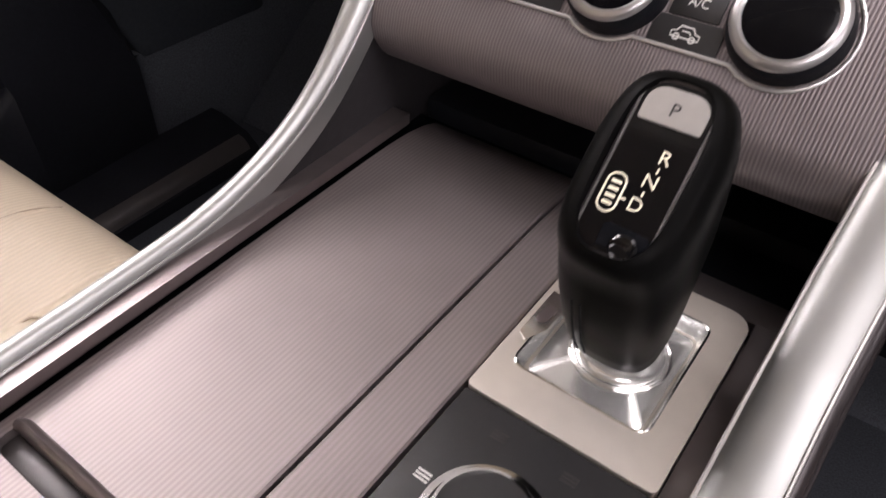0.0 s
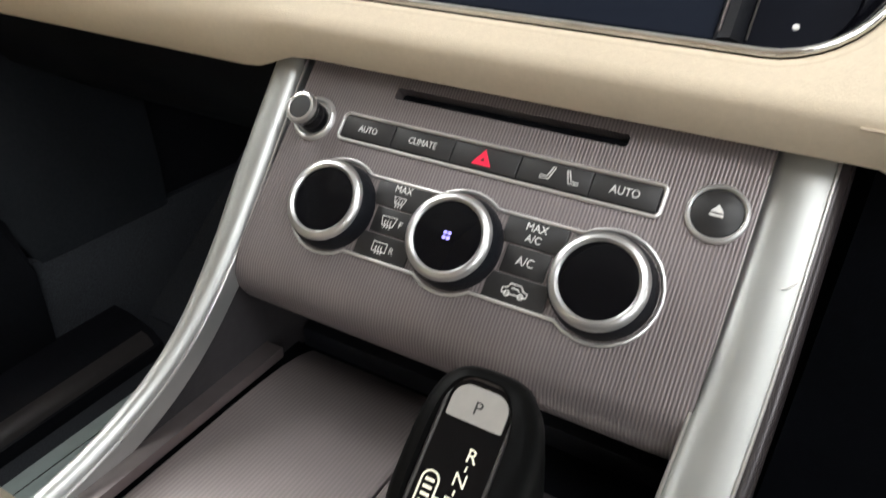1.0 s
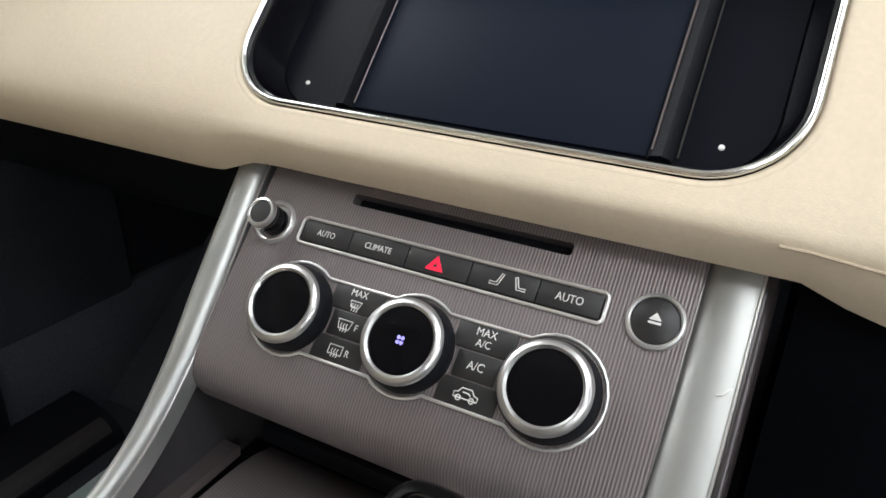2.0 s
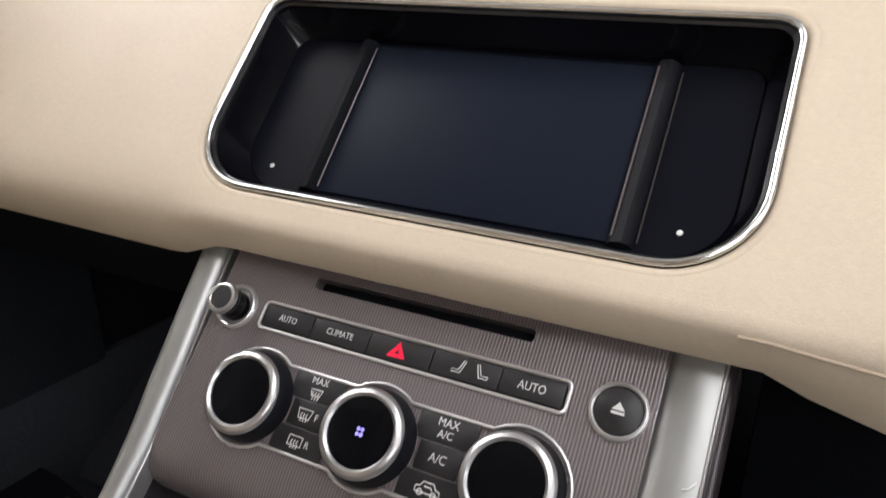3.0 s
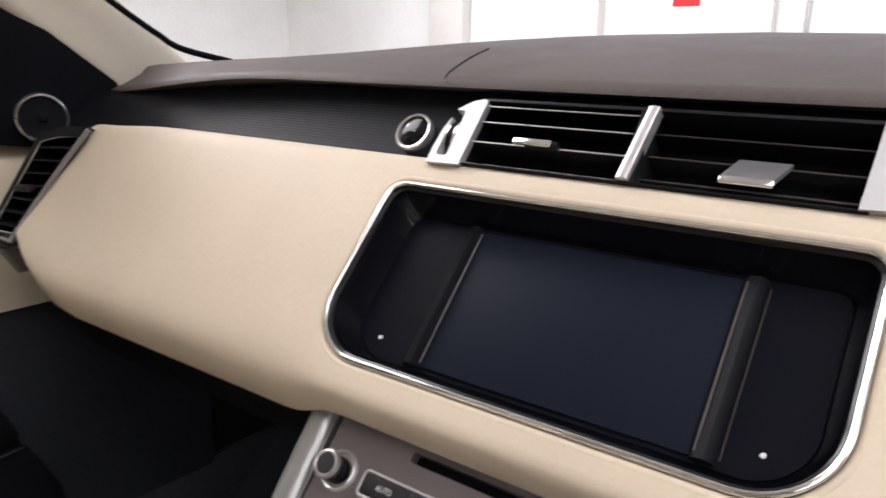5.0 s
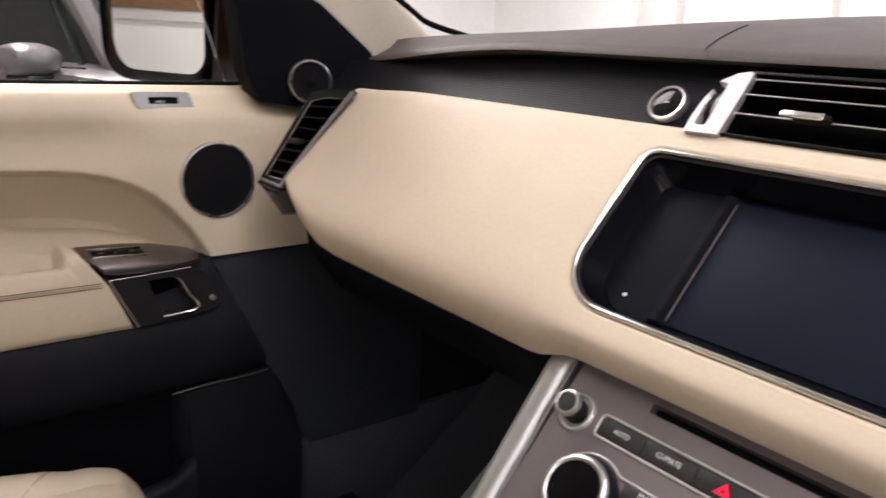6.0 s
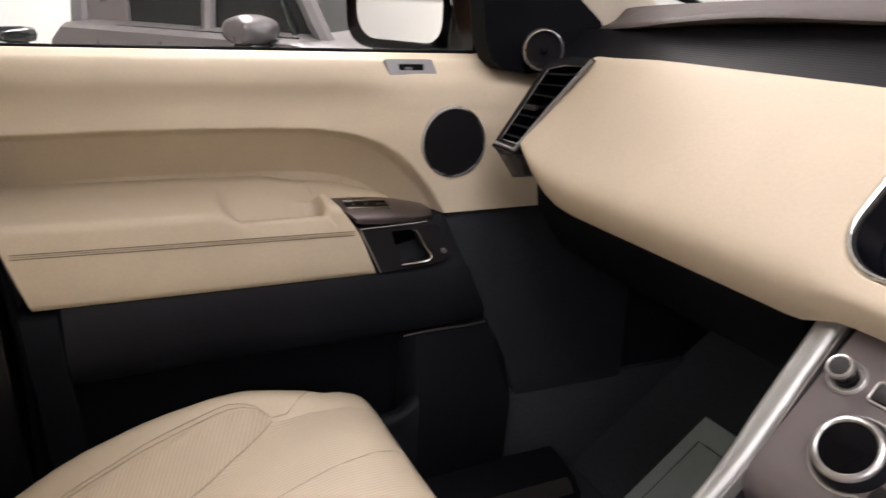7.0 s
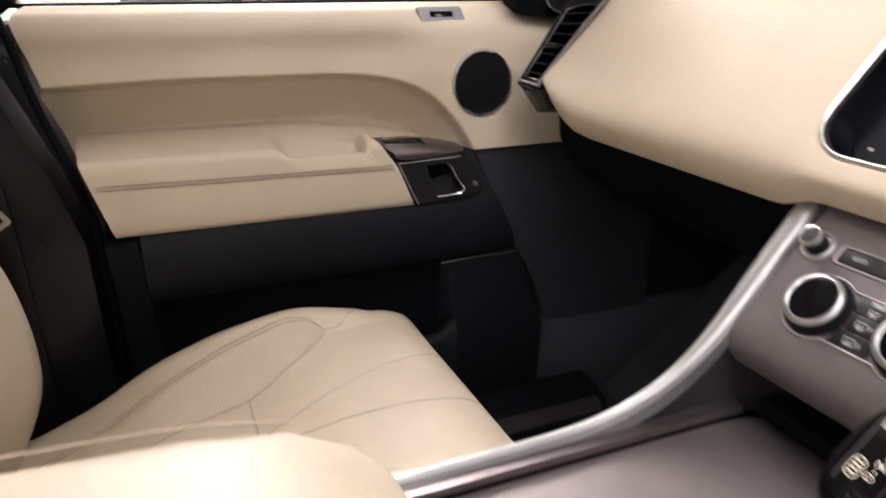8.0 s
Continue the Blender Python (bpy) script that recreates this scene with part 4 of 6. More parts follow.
    grip = sweep([(-0.1145, -0.3335, DECK - 0.001), (-0.110, -0.333, DECK + 0.0015), (-0.063, -0.333, DECK + 0.002), (-0.016, -0.333, DECK + 0.0015), (-0.0115, -0.3335, DECK - 0.001)], [(a * 0.0042, b * 0.0035) for a, b in disc(1, 10)], (0, 0, 1))
    part("lid_grip", grip, TRIM, con, "raised grip across the lid")
    part("grip_well", box(-0.115, -0.011, -0.346, -0.333, DECK - 0.0058, DECK - 0.0045, 0.0005), TRIM_LOW, con)
    part("narrow_strip", loft([[(-0.0048, y, DECK - 0.0010 - q), (-0.0038, y, DECK - q), (0.0252, y, DECK - q), (0.0262, y, DECK - 0.0010 - q), (0.0262, y, DECK - 0.016), (-0.0048, y, DECK - 0.016)] for y, q in fall]), RIB_DECK, con, "ribbed strip beside the selector")
    part("selector_surround", box(0.1212, 0.1392, -0.62, -0.0835, DECK - 0.016, DECK - 0.0012, 0.0008), DECK_PLAIN, con, "smooth satin strip beside the selector")
    part("selector_surround", loft([[(0.0278, y, DECK - 0.0012 - q), (0.1392, y, DECK - 0.0012 - q), (0.1392, y, DECK - 0.016), (0.0278, y, DECK - 0.016)] for y, q in ((-0.0832, 0.0018), (-0.068, 0.0048), (-0.056, 0.0090), (-0.050, 0.0125))]), DECK_PLAIN, con, "smooth satin edge ahead of the selector")
    part("edge_bead", sweep([(0.1345, -0.62, DECK - 0.0008), (0.1345, -0.3, DECK - 0.0008), (0.1345, -0.075, DECK - 0.0020)], disc(0.0012, 6)), SATIN, con, "thin bright bead")
    part("deck_bed", box(-0.140, 0.140, -0.62, -0.02, DECK - 0.03, DECK - 0.011), DARKER, con)
    # cubby below the climate panel
    part("cubby_floor", box(-0.139, 0.139, -0.085, 0.10, DECK - 0.024, DECK - 0.014, 0.002), DARKER, con, "black rubber tray floor")
    part("cubby_back", box(-0.139, 0.139, 0.075, 0.10, DECK - 0.02, 0.95), DARKER, con)
    part("cubby_step", box(-0.136, 0.136, -0.020, 0.074, DECK - 0.016, DECK + 0.004, 0.005), DARK, con, "dark step in the tray")
    # switch panel behind the selector
    part("switch_panel", box(0.0285, 0.1195, -0.34, -0.2015, DECK - 0.01, DECK + 0.0008, 0.0015), BUTTON, con, "charcoal switch panel")
    ring = Matrix.Translation((0.0735, -0.2545, DECK + 0.0005))
    dial = part("dial", lathe([(0, 0), (0.0215, 0), (0.0210, 0.010), (0.0195, 0.012), (0, 0.0125)], ring, 44), BUTTON, con, "round terrain dial")
    part("ring", lathe([(0.0225, 0), (0.0225, 0.004), (0.0240, 0.0052), (0.0270, 0.0046), (0.0285, 0.0015), (0.0287, 0)], ring, 48), CHROME, dial, "chrome dial ring")
    part("inner_ring", lathe([(0.0188, 0.0115), (0.0192, 0.0132), (0.0206, 0.0130), (0.0214, 0.0105)], ring, 48), CHROME, dial)
    for dx, dy in ((-0.018, 0.040), (0.016, 0.040), (-0.033, 0.006)):
        m = Matrix.Translation((0.0735 + dx, -0.2545 + dy, DECK + 0.0010))
        part("printed_mark", join(*[box(-0.0035, 0.0035, -0.0007 + k * 0.0018, 0.0002 + k * 0.0018, 0, 0.0002, 0, m) for k in (-1, 0, 1)]), PRINT if dx < -0.03 else TRIM_LOW, con)
    return con


console()


def gear_selector():
    g = thing("gear_selector", "black gear selector on a polished metal plate", "gear lever", (0.0755, -0.145, DECK))
    top = DECK + 0.0012
    plate = prism(rounded(0.0925, 0.1160, (0.012, 0.004, 0.003, 0.003), 5, (0.0742, -0.1425)), DECK - 0.01, top, None, 0.0006)
    pit = prism(rounded(0.0680, 0.0760, 0.006, 5, (0.0715, -0.1400)), top - 0.008, top + 0.02)
    part("plate", cut(plate, pit), PLATE, g, "brushed bright metal plate")
    rim = rounded(0.0680, 0.0760, 0.006, 5, (0.0715, -0.1400))
    turn = [math.atan2(b + 0.1400, a - 0.0750) for a, b in rim]
    bowl = loft([[(a, b, top - 0.0002) for a, b in rim], [(0.0750 + (a - 0.0750) * 0.90, -0.140 + (b + 0.140) * 0.90, top - 0.0085) for a, b in rim], [(0.0750 + 0.0236 * math.cos(q), -0.1400 + 0.0236 * math.sin(q), top - 0.0030) for q in turn], [(0.0750 + 0.005 * math.cos(q), -0.1400 + 0.005 * math.sin(q), top - 0.0034) for q in turn]], True, False)
    part("well", bowl, DISH, g, "polished faceted well", 9)
    part("well_rim", outline_tube(rim, 0.0006, Matrix.Identity(4), 6, top), CHROME, g, "bright edge of the well")
    m = Matrix.Translation((0.0750, -0.1400, top - 0.004))
    part("well_ring", outline_tube(disc(0.0238, 44), 0.0006, m, 6, 0.0016), CHROME, g, "bright ring round the collar")
    part("collar", lathe([(0, 0), (0.0232, 0), (0.0232, 0.0016), (0.0222, 0.0022), (0.0212, 0.0018), (0.0200, 0.0024), (0.0182, 0.0050), (0.0168, 0.0095), (0.0158, 0.0150), (0.0152, 0.022), (0, 0.022)], m, 48), DISH, g, "polished flared collar")
    part("badge_tab", prism([(0.0310, -0.160), (0.0360, -0.163), (0.0415, -0.152), (0.0415, -0.129), (0.0310, -0.127)], top - 0.002, top + 0.0008, None, 0.0005), CHROME, g, "raised bevelled tab")
    part("badge", prism(rounded(0.0130, 0.0062, 0.0030, 5), 0.0008, 0.0014, Matrix.Translation((0.0362, -0.1435, top)) @ pose(0, 0, 0, 0, 0, 84)), TRIM, g, "small oval metal badge")
    rings = []
    spec = [(0.8540, -0.1420, 0, 0.0155, 0.0170), (0.8505, -0.1420, 0, 0.0185, 0.0200), (0.8530, -0.1432, 1, 0.0204, 0.0228), (0.870, -0.1475, 5, 0.0224, 0.0272), (0.893, -0.1525, 12, 0.0240, 0.0312), (0.915, -0.1560, 21, 0.0254, 0.0336), (0.934, -0.1595, 30, 0.0257, 0.0354),
            (0.947, -0.1625, 37, 0.0257, 0.0370), (0.9550, -0.1665, 39.5, 0.0248, 0.0378), (0.9595, -0.1697, 40, 0.0224, 0.0362), (0.9620, -0.1716, 40, 0.0192, 0.0342), (0.9627, -0.1722, 40, 0.0160, 0.0322), (0.9608, -0.1706, 40, 0.0150, 0.0315)]
    for z, y, tilt, hx, hy in spec:
        f = pose(0.0765 - (0.96 - z) * 0.015, y, z, tilt)
        rings.append([f @ Vector((0.96 * hx * math.copysign(abs(math.cos(a)) ** 0.64, math.cos(a)), hy * math.copysign(abs(math.sin(a)) ** 0.64, math.sin(a)), 0)) for a in (2 * math.pi * i / 44 for i in range(44))])
    lever = part("grip", loft(rings), GRIP, g, "smooth black grip", 60)
    f = pose(0.0770, -0.1703, 0.9601, 40)
    part("face", prism(rounded(0.0250, 0.0620, (0.008, 0.008, 0.005, 0.005), 6), -0.003, 0.0012, f, 0.0008), GLOSS, lever, "glossy black indicator face")
    park = part("park_button", prism(rounded(0.0222, 0.0130, (0.0065, 0.0065, 0.001, 0.001), 6, (0, 0.0225)), 0.0005, 0.0022, f, 0.0006), PARK, lever, "silver park button")
    part("lettering", letters("P", 0.0068, shift(f, 0.000, 0.0215, 0.0023), 0.0001), PRINT_DARK, park, "dark printed letter")
    for ch, x, y in (("R", 0.0042, 0.0055), ("N", 0.0032, -0.0035), ("D", 0.0022, -0.0125)):
        part("lettering", letters(ch, 0.0070, shift(f, x, y, 0.0014), 0.0001), PRINT_LIT, lever, "pale gear letter")
    part("printed_bars", join(*[box(-0.0018, 0.0018, -0.0006, 0.0006, 0, 0.0002, 0, shift(f, -0.0070, -0.0110 + k * 0.0026, 0.0013)) for k in (-1.5, -0.5, 0.5, 1.5)]), PRINT_LIT, lever, "pale bars in the oval")
    part("oval", outline_tube(rounded(0.0066, 0.0140, 0.0032, 6, (-0.0070, -0.0110)), 0.0004, f, 6, 0.0014), PRINT_LIT, lever, "pale oval outline")
    part("dash_mark", join(*[box(-0.0003, 0.0003, -0.0010, 0.0010, 0, 0.0003, 0, shift(f, x, y, 0.0012) @ pose(0, 0, 0, 0, 0, r)) for x, y, r in ((0.0038, 0.0010, 0), (0.0028, -0.0080, 0), (-0.0026, -0.0118, 90))]), PRINT_LIT, lever)
    # Leather ridge round the face; its edge highlight is put into a lighter colour.
    part("face_rim", outline_tube(rounded(0.0268, 0.0640, (0.009, 0.009, 0.006, 0.006), 6), 0.0010, f, 8, 0.0008), TRIM_LOW, lever, "narrow leather ridge, its highlight put into the colour")
    tr = shift(f, 0.0040, -0.0270, 0.0010) @ pose(0, 0, 0, 12)
    part("trigger_bed", prism(rounded(0.0165, 0.0125, 0.0020, 4), -0.004, 0.0006, tr, 0.0004), DARKER, lever, "black notch below the face")
    trig = part("trigger", lathe([(0, 0), (0.0050, 0), (0.0050, 0.0012), (0.0042, 0.0018), (0.0030, 0.0010), (0, 0.0008)], shift(tr, 0.0012, -0.0004, 0.0004), 24), GLOSS, lever, "round release button")
    for k in (-0.006, -0.0025):
        part("seam", sweep([(0.0735 + k, -0.1915, 0.909), (0.0728 + k, -0.1862, 0.893), (0.0722 + k, -0.1795, 0.876), (0.0716 + k, -0.1710, 0.860)], disc(0.0005, 6)), DARKER, lever)


gear_selector()


def armrest():
    rings = []
    for y, top, low, w in ((-0.385, 0.868, 0.845, 0.080), (-0.388, 0.884, 0.842, 0.098), (-0.398, 0.905, 0.842, 0.110), (-0.42, 0.928, 0.842, 0.118), (-0.46, 0.950, 0.842, 0.122), (-0.52, 0.960, 0.842, 0.124), (-0.62, 0.966, 0.842, 0.124), (-0.75, 0.968, 0.842, 0.122), (-0.76, 0.95, 0.85, 0.11)):
        h = (top - low) / 2
        rings.append([(w * math.copysign(abs(math.cos(a)) ** 0.45, math.cos(a)), y, low + h + h * math.copysign(abs(math.sin(a)) ** 0.6, math.sin(a))) for a in (2 * math.pi * i / 36 for i in range(36))])
    rest = thing("armrest", "padded cream leather centre armrest on the console", "armrest", (0, -0.58, 0.842))
    part("pad", loft(rings), CREAM_SEAT, rest, "padded cream leather lid", 70)
    part("base", box(-0.112, 0.112, -0.75, -0.405, 0.790, 0.8445, 0.006), DARK, rest, "black armrest base")
    for side in (-1, 1):
        part("seam", sweep(curve([(side * w * 0.86, y, z) for y, z, w in ((-0.46, 0.9480, 0.122), (-0.52, 0.9580, 0.124), (-0.62, 0.9640, 0.124), (-0.74, 0.9660, 0.122))], 5), disc(0.0009, 6)), CREAM_DARK, rest, "stitched seam")


armrest()


# ---- passenger seat ----
BOLSTER_CREST = ((-0.318, 0.1712), (-0.335, 0.1755), (-0.36, 0.177), (-0.41, 0.171), (-0.472, 0.164), (-0.54, 0.154), (-0.62, 0.147), (-0.72, 0.145))
BOLSTER_SEAM = ((-0.314, 0.171), (-0.357, 0.138), (-0.399, 0.112), (-0.436, 0.096), (-0.52, 0.093), (-0.72, 0.088))


def cushion_height(x, y):
    centre = along(((-0.150, 0.630), (-0.158, 0.675), (-0.170, 0.706), (-0.190, 0.727), (-0.22, 0.736), (-0.27, 0.737), (-0.34, 0.726), (-0.44, 0.700), (-0.53, 0.670), (-0.61, 0.634), (-0.70, 0.602), (-0.86, 0.58)), y)
    a = abs(x + 0.45) / 0.25
    rise = along(((-0.15, 0.0), (-0.24, 0.006), (-0.30, 0.026), (-0.38, 0.044), (-0.47, 0.052), (-0.56, 0.050), (-0.64, 0.038), (-0.86, 0.03)), y)
    inner = 0.40 - 0.30 * smooth_step(-0.34, -0.60, y) + 0.25 * smooth_step(-0.40, -0.30, y)
    hump = smooth_step(inner, 0.76, a)
    edge = -0.11 * max(0, (a - 0.80) / 0.20) ** 2.2
    roll = 0.007 * math.sin(math.pi * min(max((a - 0.68) / 0.30, 0), 1)) * smooth_step(-0.28, -0.36, y)
    return centre + rise * hump + edge + roll - 0.010 * (1 - a * a) * smooth_step(-0.3, -0.5, y)


def seat():
    s = thing("passenger_seat", "cream leather passenger seat with perforated ribbed panels", "car seat", (-0.45, -0.5, 0.45))
    part("base", box(-0.66, -0.24, -0.85, -0.22, 0.50, 0.60, 0.03), DARKER, s, "black seat base")
    for x in (-0.62, -0.28):
        part("runner", box(x - 0.02, x + 0.02, -0.80, -0.16, 0.45, 0.505, 0.006), DARK, s)
    xs = [-0.70 + 0.50 * i / 60 for i in range(61)]
    ys = [-0.86 + 0.712 * j / 72 for j in range(73)]
    bm = bmesh.new()
    grid = [[bm.verts.new((x, y, cushion_height(x, y))) for x in xs] for y in ys]
    for r0, r1 in zip(grid, grid[1:]):
        for i in range(len(xs) - 1):
            bm.faces.new((r0[i], r0[i + 1], r1[i + 1], r1[i]))
    low = bmesh.ops.extrude_edge_only(bm, edges=[e for e in bm.edges if e.is_boundary])
    for v in low["geom"]:
        if isinstance(v, bmesh.types.BMVert):
            v.co.z = 0.55
            v.co.x += 0.02 * (1 if v.co.x < -0.45 else -1)
            v.co.y -= 0.02 if v.co.y > -0.3 else 0
    part("cushion", bm, CREAM_SEAT, s, "cream leather seat cushion", 60)

    def on_seat(x, y, lift):
        return Vector((x, y, cushion_height(x, y) + lift))

    def panel(name, outline_fn, mat, label, n=20, k=30, puff=0.004):
        """A padded piece over a stretch of the cushion; outline_fn(t) gives y and the two ends in x."""
        pm = bmesh.new()
        rows = []
        for j in range(k + 1):
            y, xa, xb = outline_fn(j / k)
            row = []
            for i in range(n + 1):
                q, r = abs(2 * i / n - 1), abs(2 * j / k - 1)
                row.append(pm.verts.new(on_seat(xa + (xb - xa) * i / n, y, 0.0006 + puff * (1 - q ** 8) * (1 - r ** 10))))
            rows.append(row)
        for r0, r1 in zip(rows, rows[1:]):
            for i in range(n):
                pm.faces.new((r0[i], r0[i + 1], r1[i + 1], r1[i]))
        return part(name, pm, mat, s, label, 60)

    for side in (-1, 1):
        def bolster(t, side=side):
            y = -0.318 - 0.40 * t
            outer, inner = along(BOLSTER_CREST, y), along(BOLSTER_SEAM, y)
            return y, -0.45 + side * inner, -0.45 + side * outer
        panel("bolster_panel", bolster, CREAM_RIB, "finely ribbed perforated bolster panel", 14, 30, 0.003)
        lines = [on_seat(-0.45 + side * along(BOLSTER_SEAM, -0.318 - 0.40 * t), -0.318 - 0.40 * t, 0.001) for t in [i / 24 for i in range(25)]]
        part("seam", sweep(lines, disc(0.0010, 6), (0, 0, 1)), CREAM_DARK, s)
        for off in (0.003, 0.009):
            part("stitching", sweep([on_seat(-0.45 + side * (off * min(1, t / 0.12) + along(BOLSTER_CREST, -0.318 - 0.40 * t)), -0.318 - 0.40 * t, 0.001) for t in [i / 24 for i in range(25)]], disc(0.0008, 6), (0, 0, 1)), CREAM_DARK, s)
        part("seam", sweep([on_seat(-0.45 + side * q, y, 0.001) for q, y in ((0.171, -0.317), (0.173, -0.298), (0.187, -0.276), (0.202, -0.262), (0.222, -0.250), (0.242, -0.244))], disc(0.0010, 6), (0, 0, 1)), CREAM_DARK, s)
    panel("centre_panel", lambda t: (-0.441 - 0.30 * t, -0.45 - along(BOLSTER_SEAM, -0.441 - 0.30 * t) + 0.003, -0.45 + along(BOLSTER_SEAM, -0.441 - 0.30 * t) - 0.003), CREAM_SEAT, "smooth cream centre panel", 12, 24, 0.005)
    panel("thigh_panel", lambda t: (-0.178 - 0.256 * t, -0.45 - min(0.186, along(BOLSTER_SEAM, -0.178 - 0.256 * t) - 0.002), -0.45 + min(0.186, along(BOLSTER_SEAM, -0.178 - 0.256 * t) - 0.002)), CREAM_THIGH, "softly ribbed front panel", 24, 26, 0.003)
    part("seam", sweep([on_seat(-0.45 + q, -0.4375, 0.0008) for q in (-0.095, -0.06, -0.03, 0, 0.03, 0.06, 0.095)], disc(0.0012, 6), (0, 0, 1)), CREAM_DARK, s)
    for side in (-1, 1):
        part("stitching", sweep([on_seat(-0.45 + side * (0.062 - 0.050 * t ** 1.2), -0.185 - 0.245 * t, 0.0038) for t in [i / 16 for i in range(17)]], disc(0.0006, 6), (0, 0, 1)), CREAM_DARK, s)
    # backrest
    rings = []
    spine = curve([(0.58, -0.72, 0.21), (0.63, -0.70, 0.235), (0.70, -0.669, 0.25), (0.76, -0.660, 0.255), (0.85, -0.669, 0.255), (0.95, -0.698, 0.25), (1.08, -0.735, 0.24), (1.20, -0.772, 0.22), (1.28, -0.80, 0.18)], 5)
    for z, front, w in spine:
        ring = []
        for i in range(48):
            a = 2 * math.pi * i / 48
            c, sn = math.cos(a), math.sin(a)
            q = math.copysign(abs(c) ** 0.55, c)
            y = front - 0.05 - 0.075 + 0.075 * math.copysign(abs(sn) ** 0.6, sn)
            if sn > 0:
                y += 0.05 * smooth_step(0.45, 0.80, abs(q)) * sn ** 0.3
            ring.append((-0.45 + w * q, y, z))
        rings.append(ring)
    part("backrest", loft(rings), CREAM_SEAT, s, "cream leather backrest", 70)


seat()


# ---- passenger door ----
def recess_line(y):
    """Height of the upper edge of the scooped recess along the door."""
    return along(((0.14, 0.80), (-0.018, 0.938), (-0.027, 0.955), (-0.036, 0.971), (-0.047, 0.988), (-0.060, 1.0035), (-0.074, 1.0190), (-0.090, 1.0335), (-0.112, 1.0465), (-0.139, 1.0565), (-0.170, 1.0630), (-0.204, 1.0675), (-0.26, 1.0705), (-0.325, 1.0715), (-0.46, 1.0725), (-0.57, 1.0703), (-0.66, 1.068)), y)


DOOR_ROLL = ((1.172, -0.846), (1.1715, -0.836), (1.168, -0.825), (1.160, -0.815), (1.148, -0.807), (1.140, -0.8035), (1.133, -0.8025), (1.127, -0.8035), (1.121, -0.8060), (1.112, -0.8080), (1.10, -0.8085), (1.08, -0.805), (1.066, -0.802), (1.0, -0.802), (0.92, -0.795))


def door_face(y, z):
    top = sum(along(DOOR_ROLL, z + 0.0025 * q) for q in range(-3, 4)) / 7
    front = smooth_step(-0.165, -0.05, y)
    x = top + front * (0.030 * smooth_step(1.165, 1.10, z) + 0.004 * smooth_step(1.05, 0.95, z))
    below = recess_line(y) - z
    inside = 0.42 * smooth_step(-0.004, 0.012, below) + 0.58 * min(max(below / 0.075, 0), 1)
    return x - 0.086 * inside * (1 - 0.4 * smooth_step(-0.10, -0.02, y))


def door_rear(z):
    return -0.658 + 0.30 * (1.16 - z) + 0.02 * max(0, (z - 1.15) / 0.02) ** 2


def door_front(z):
    """Where the black lower trim ends against the footwell side panel."""
    return -0.024 + (0.945 - z) * 0.455


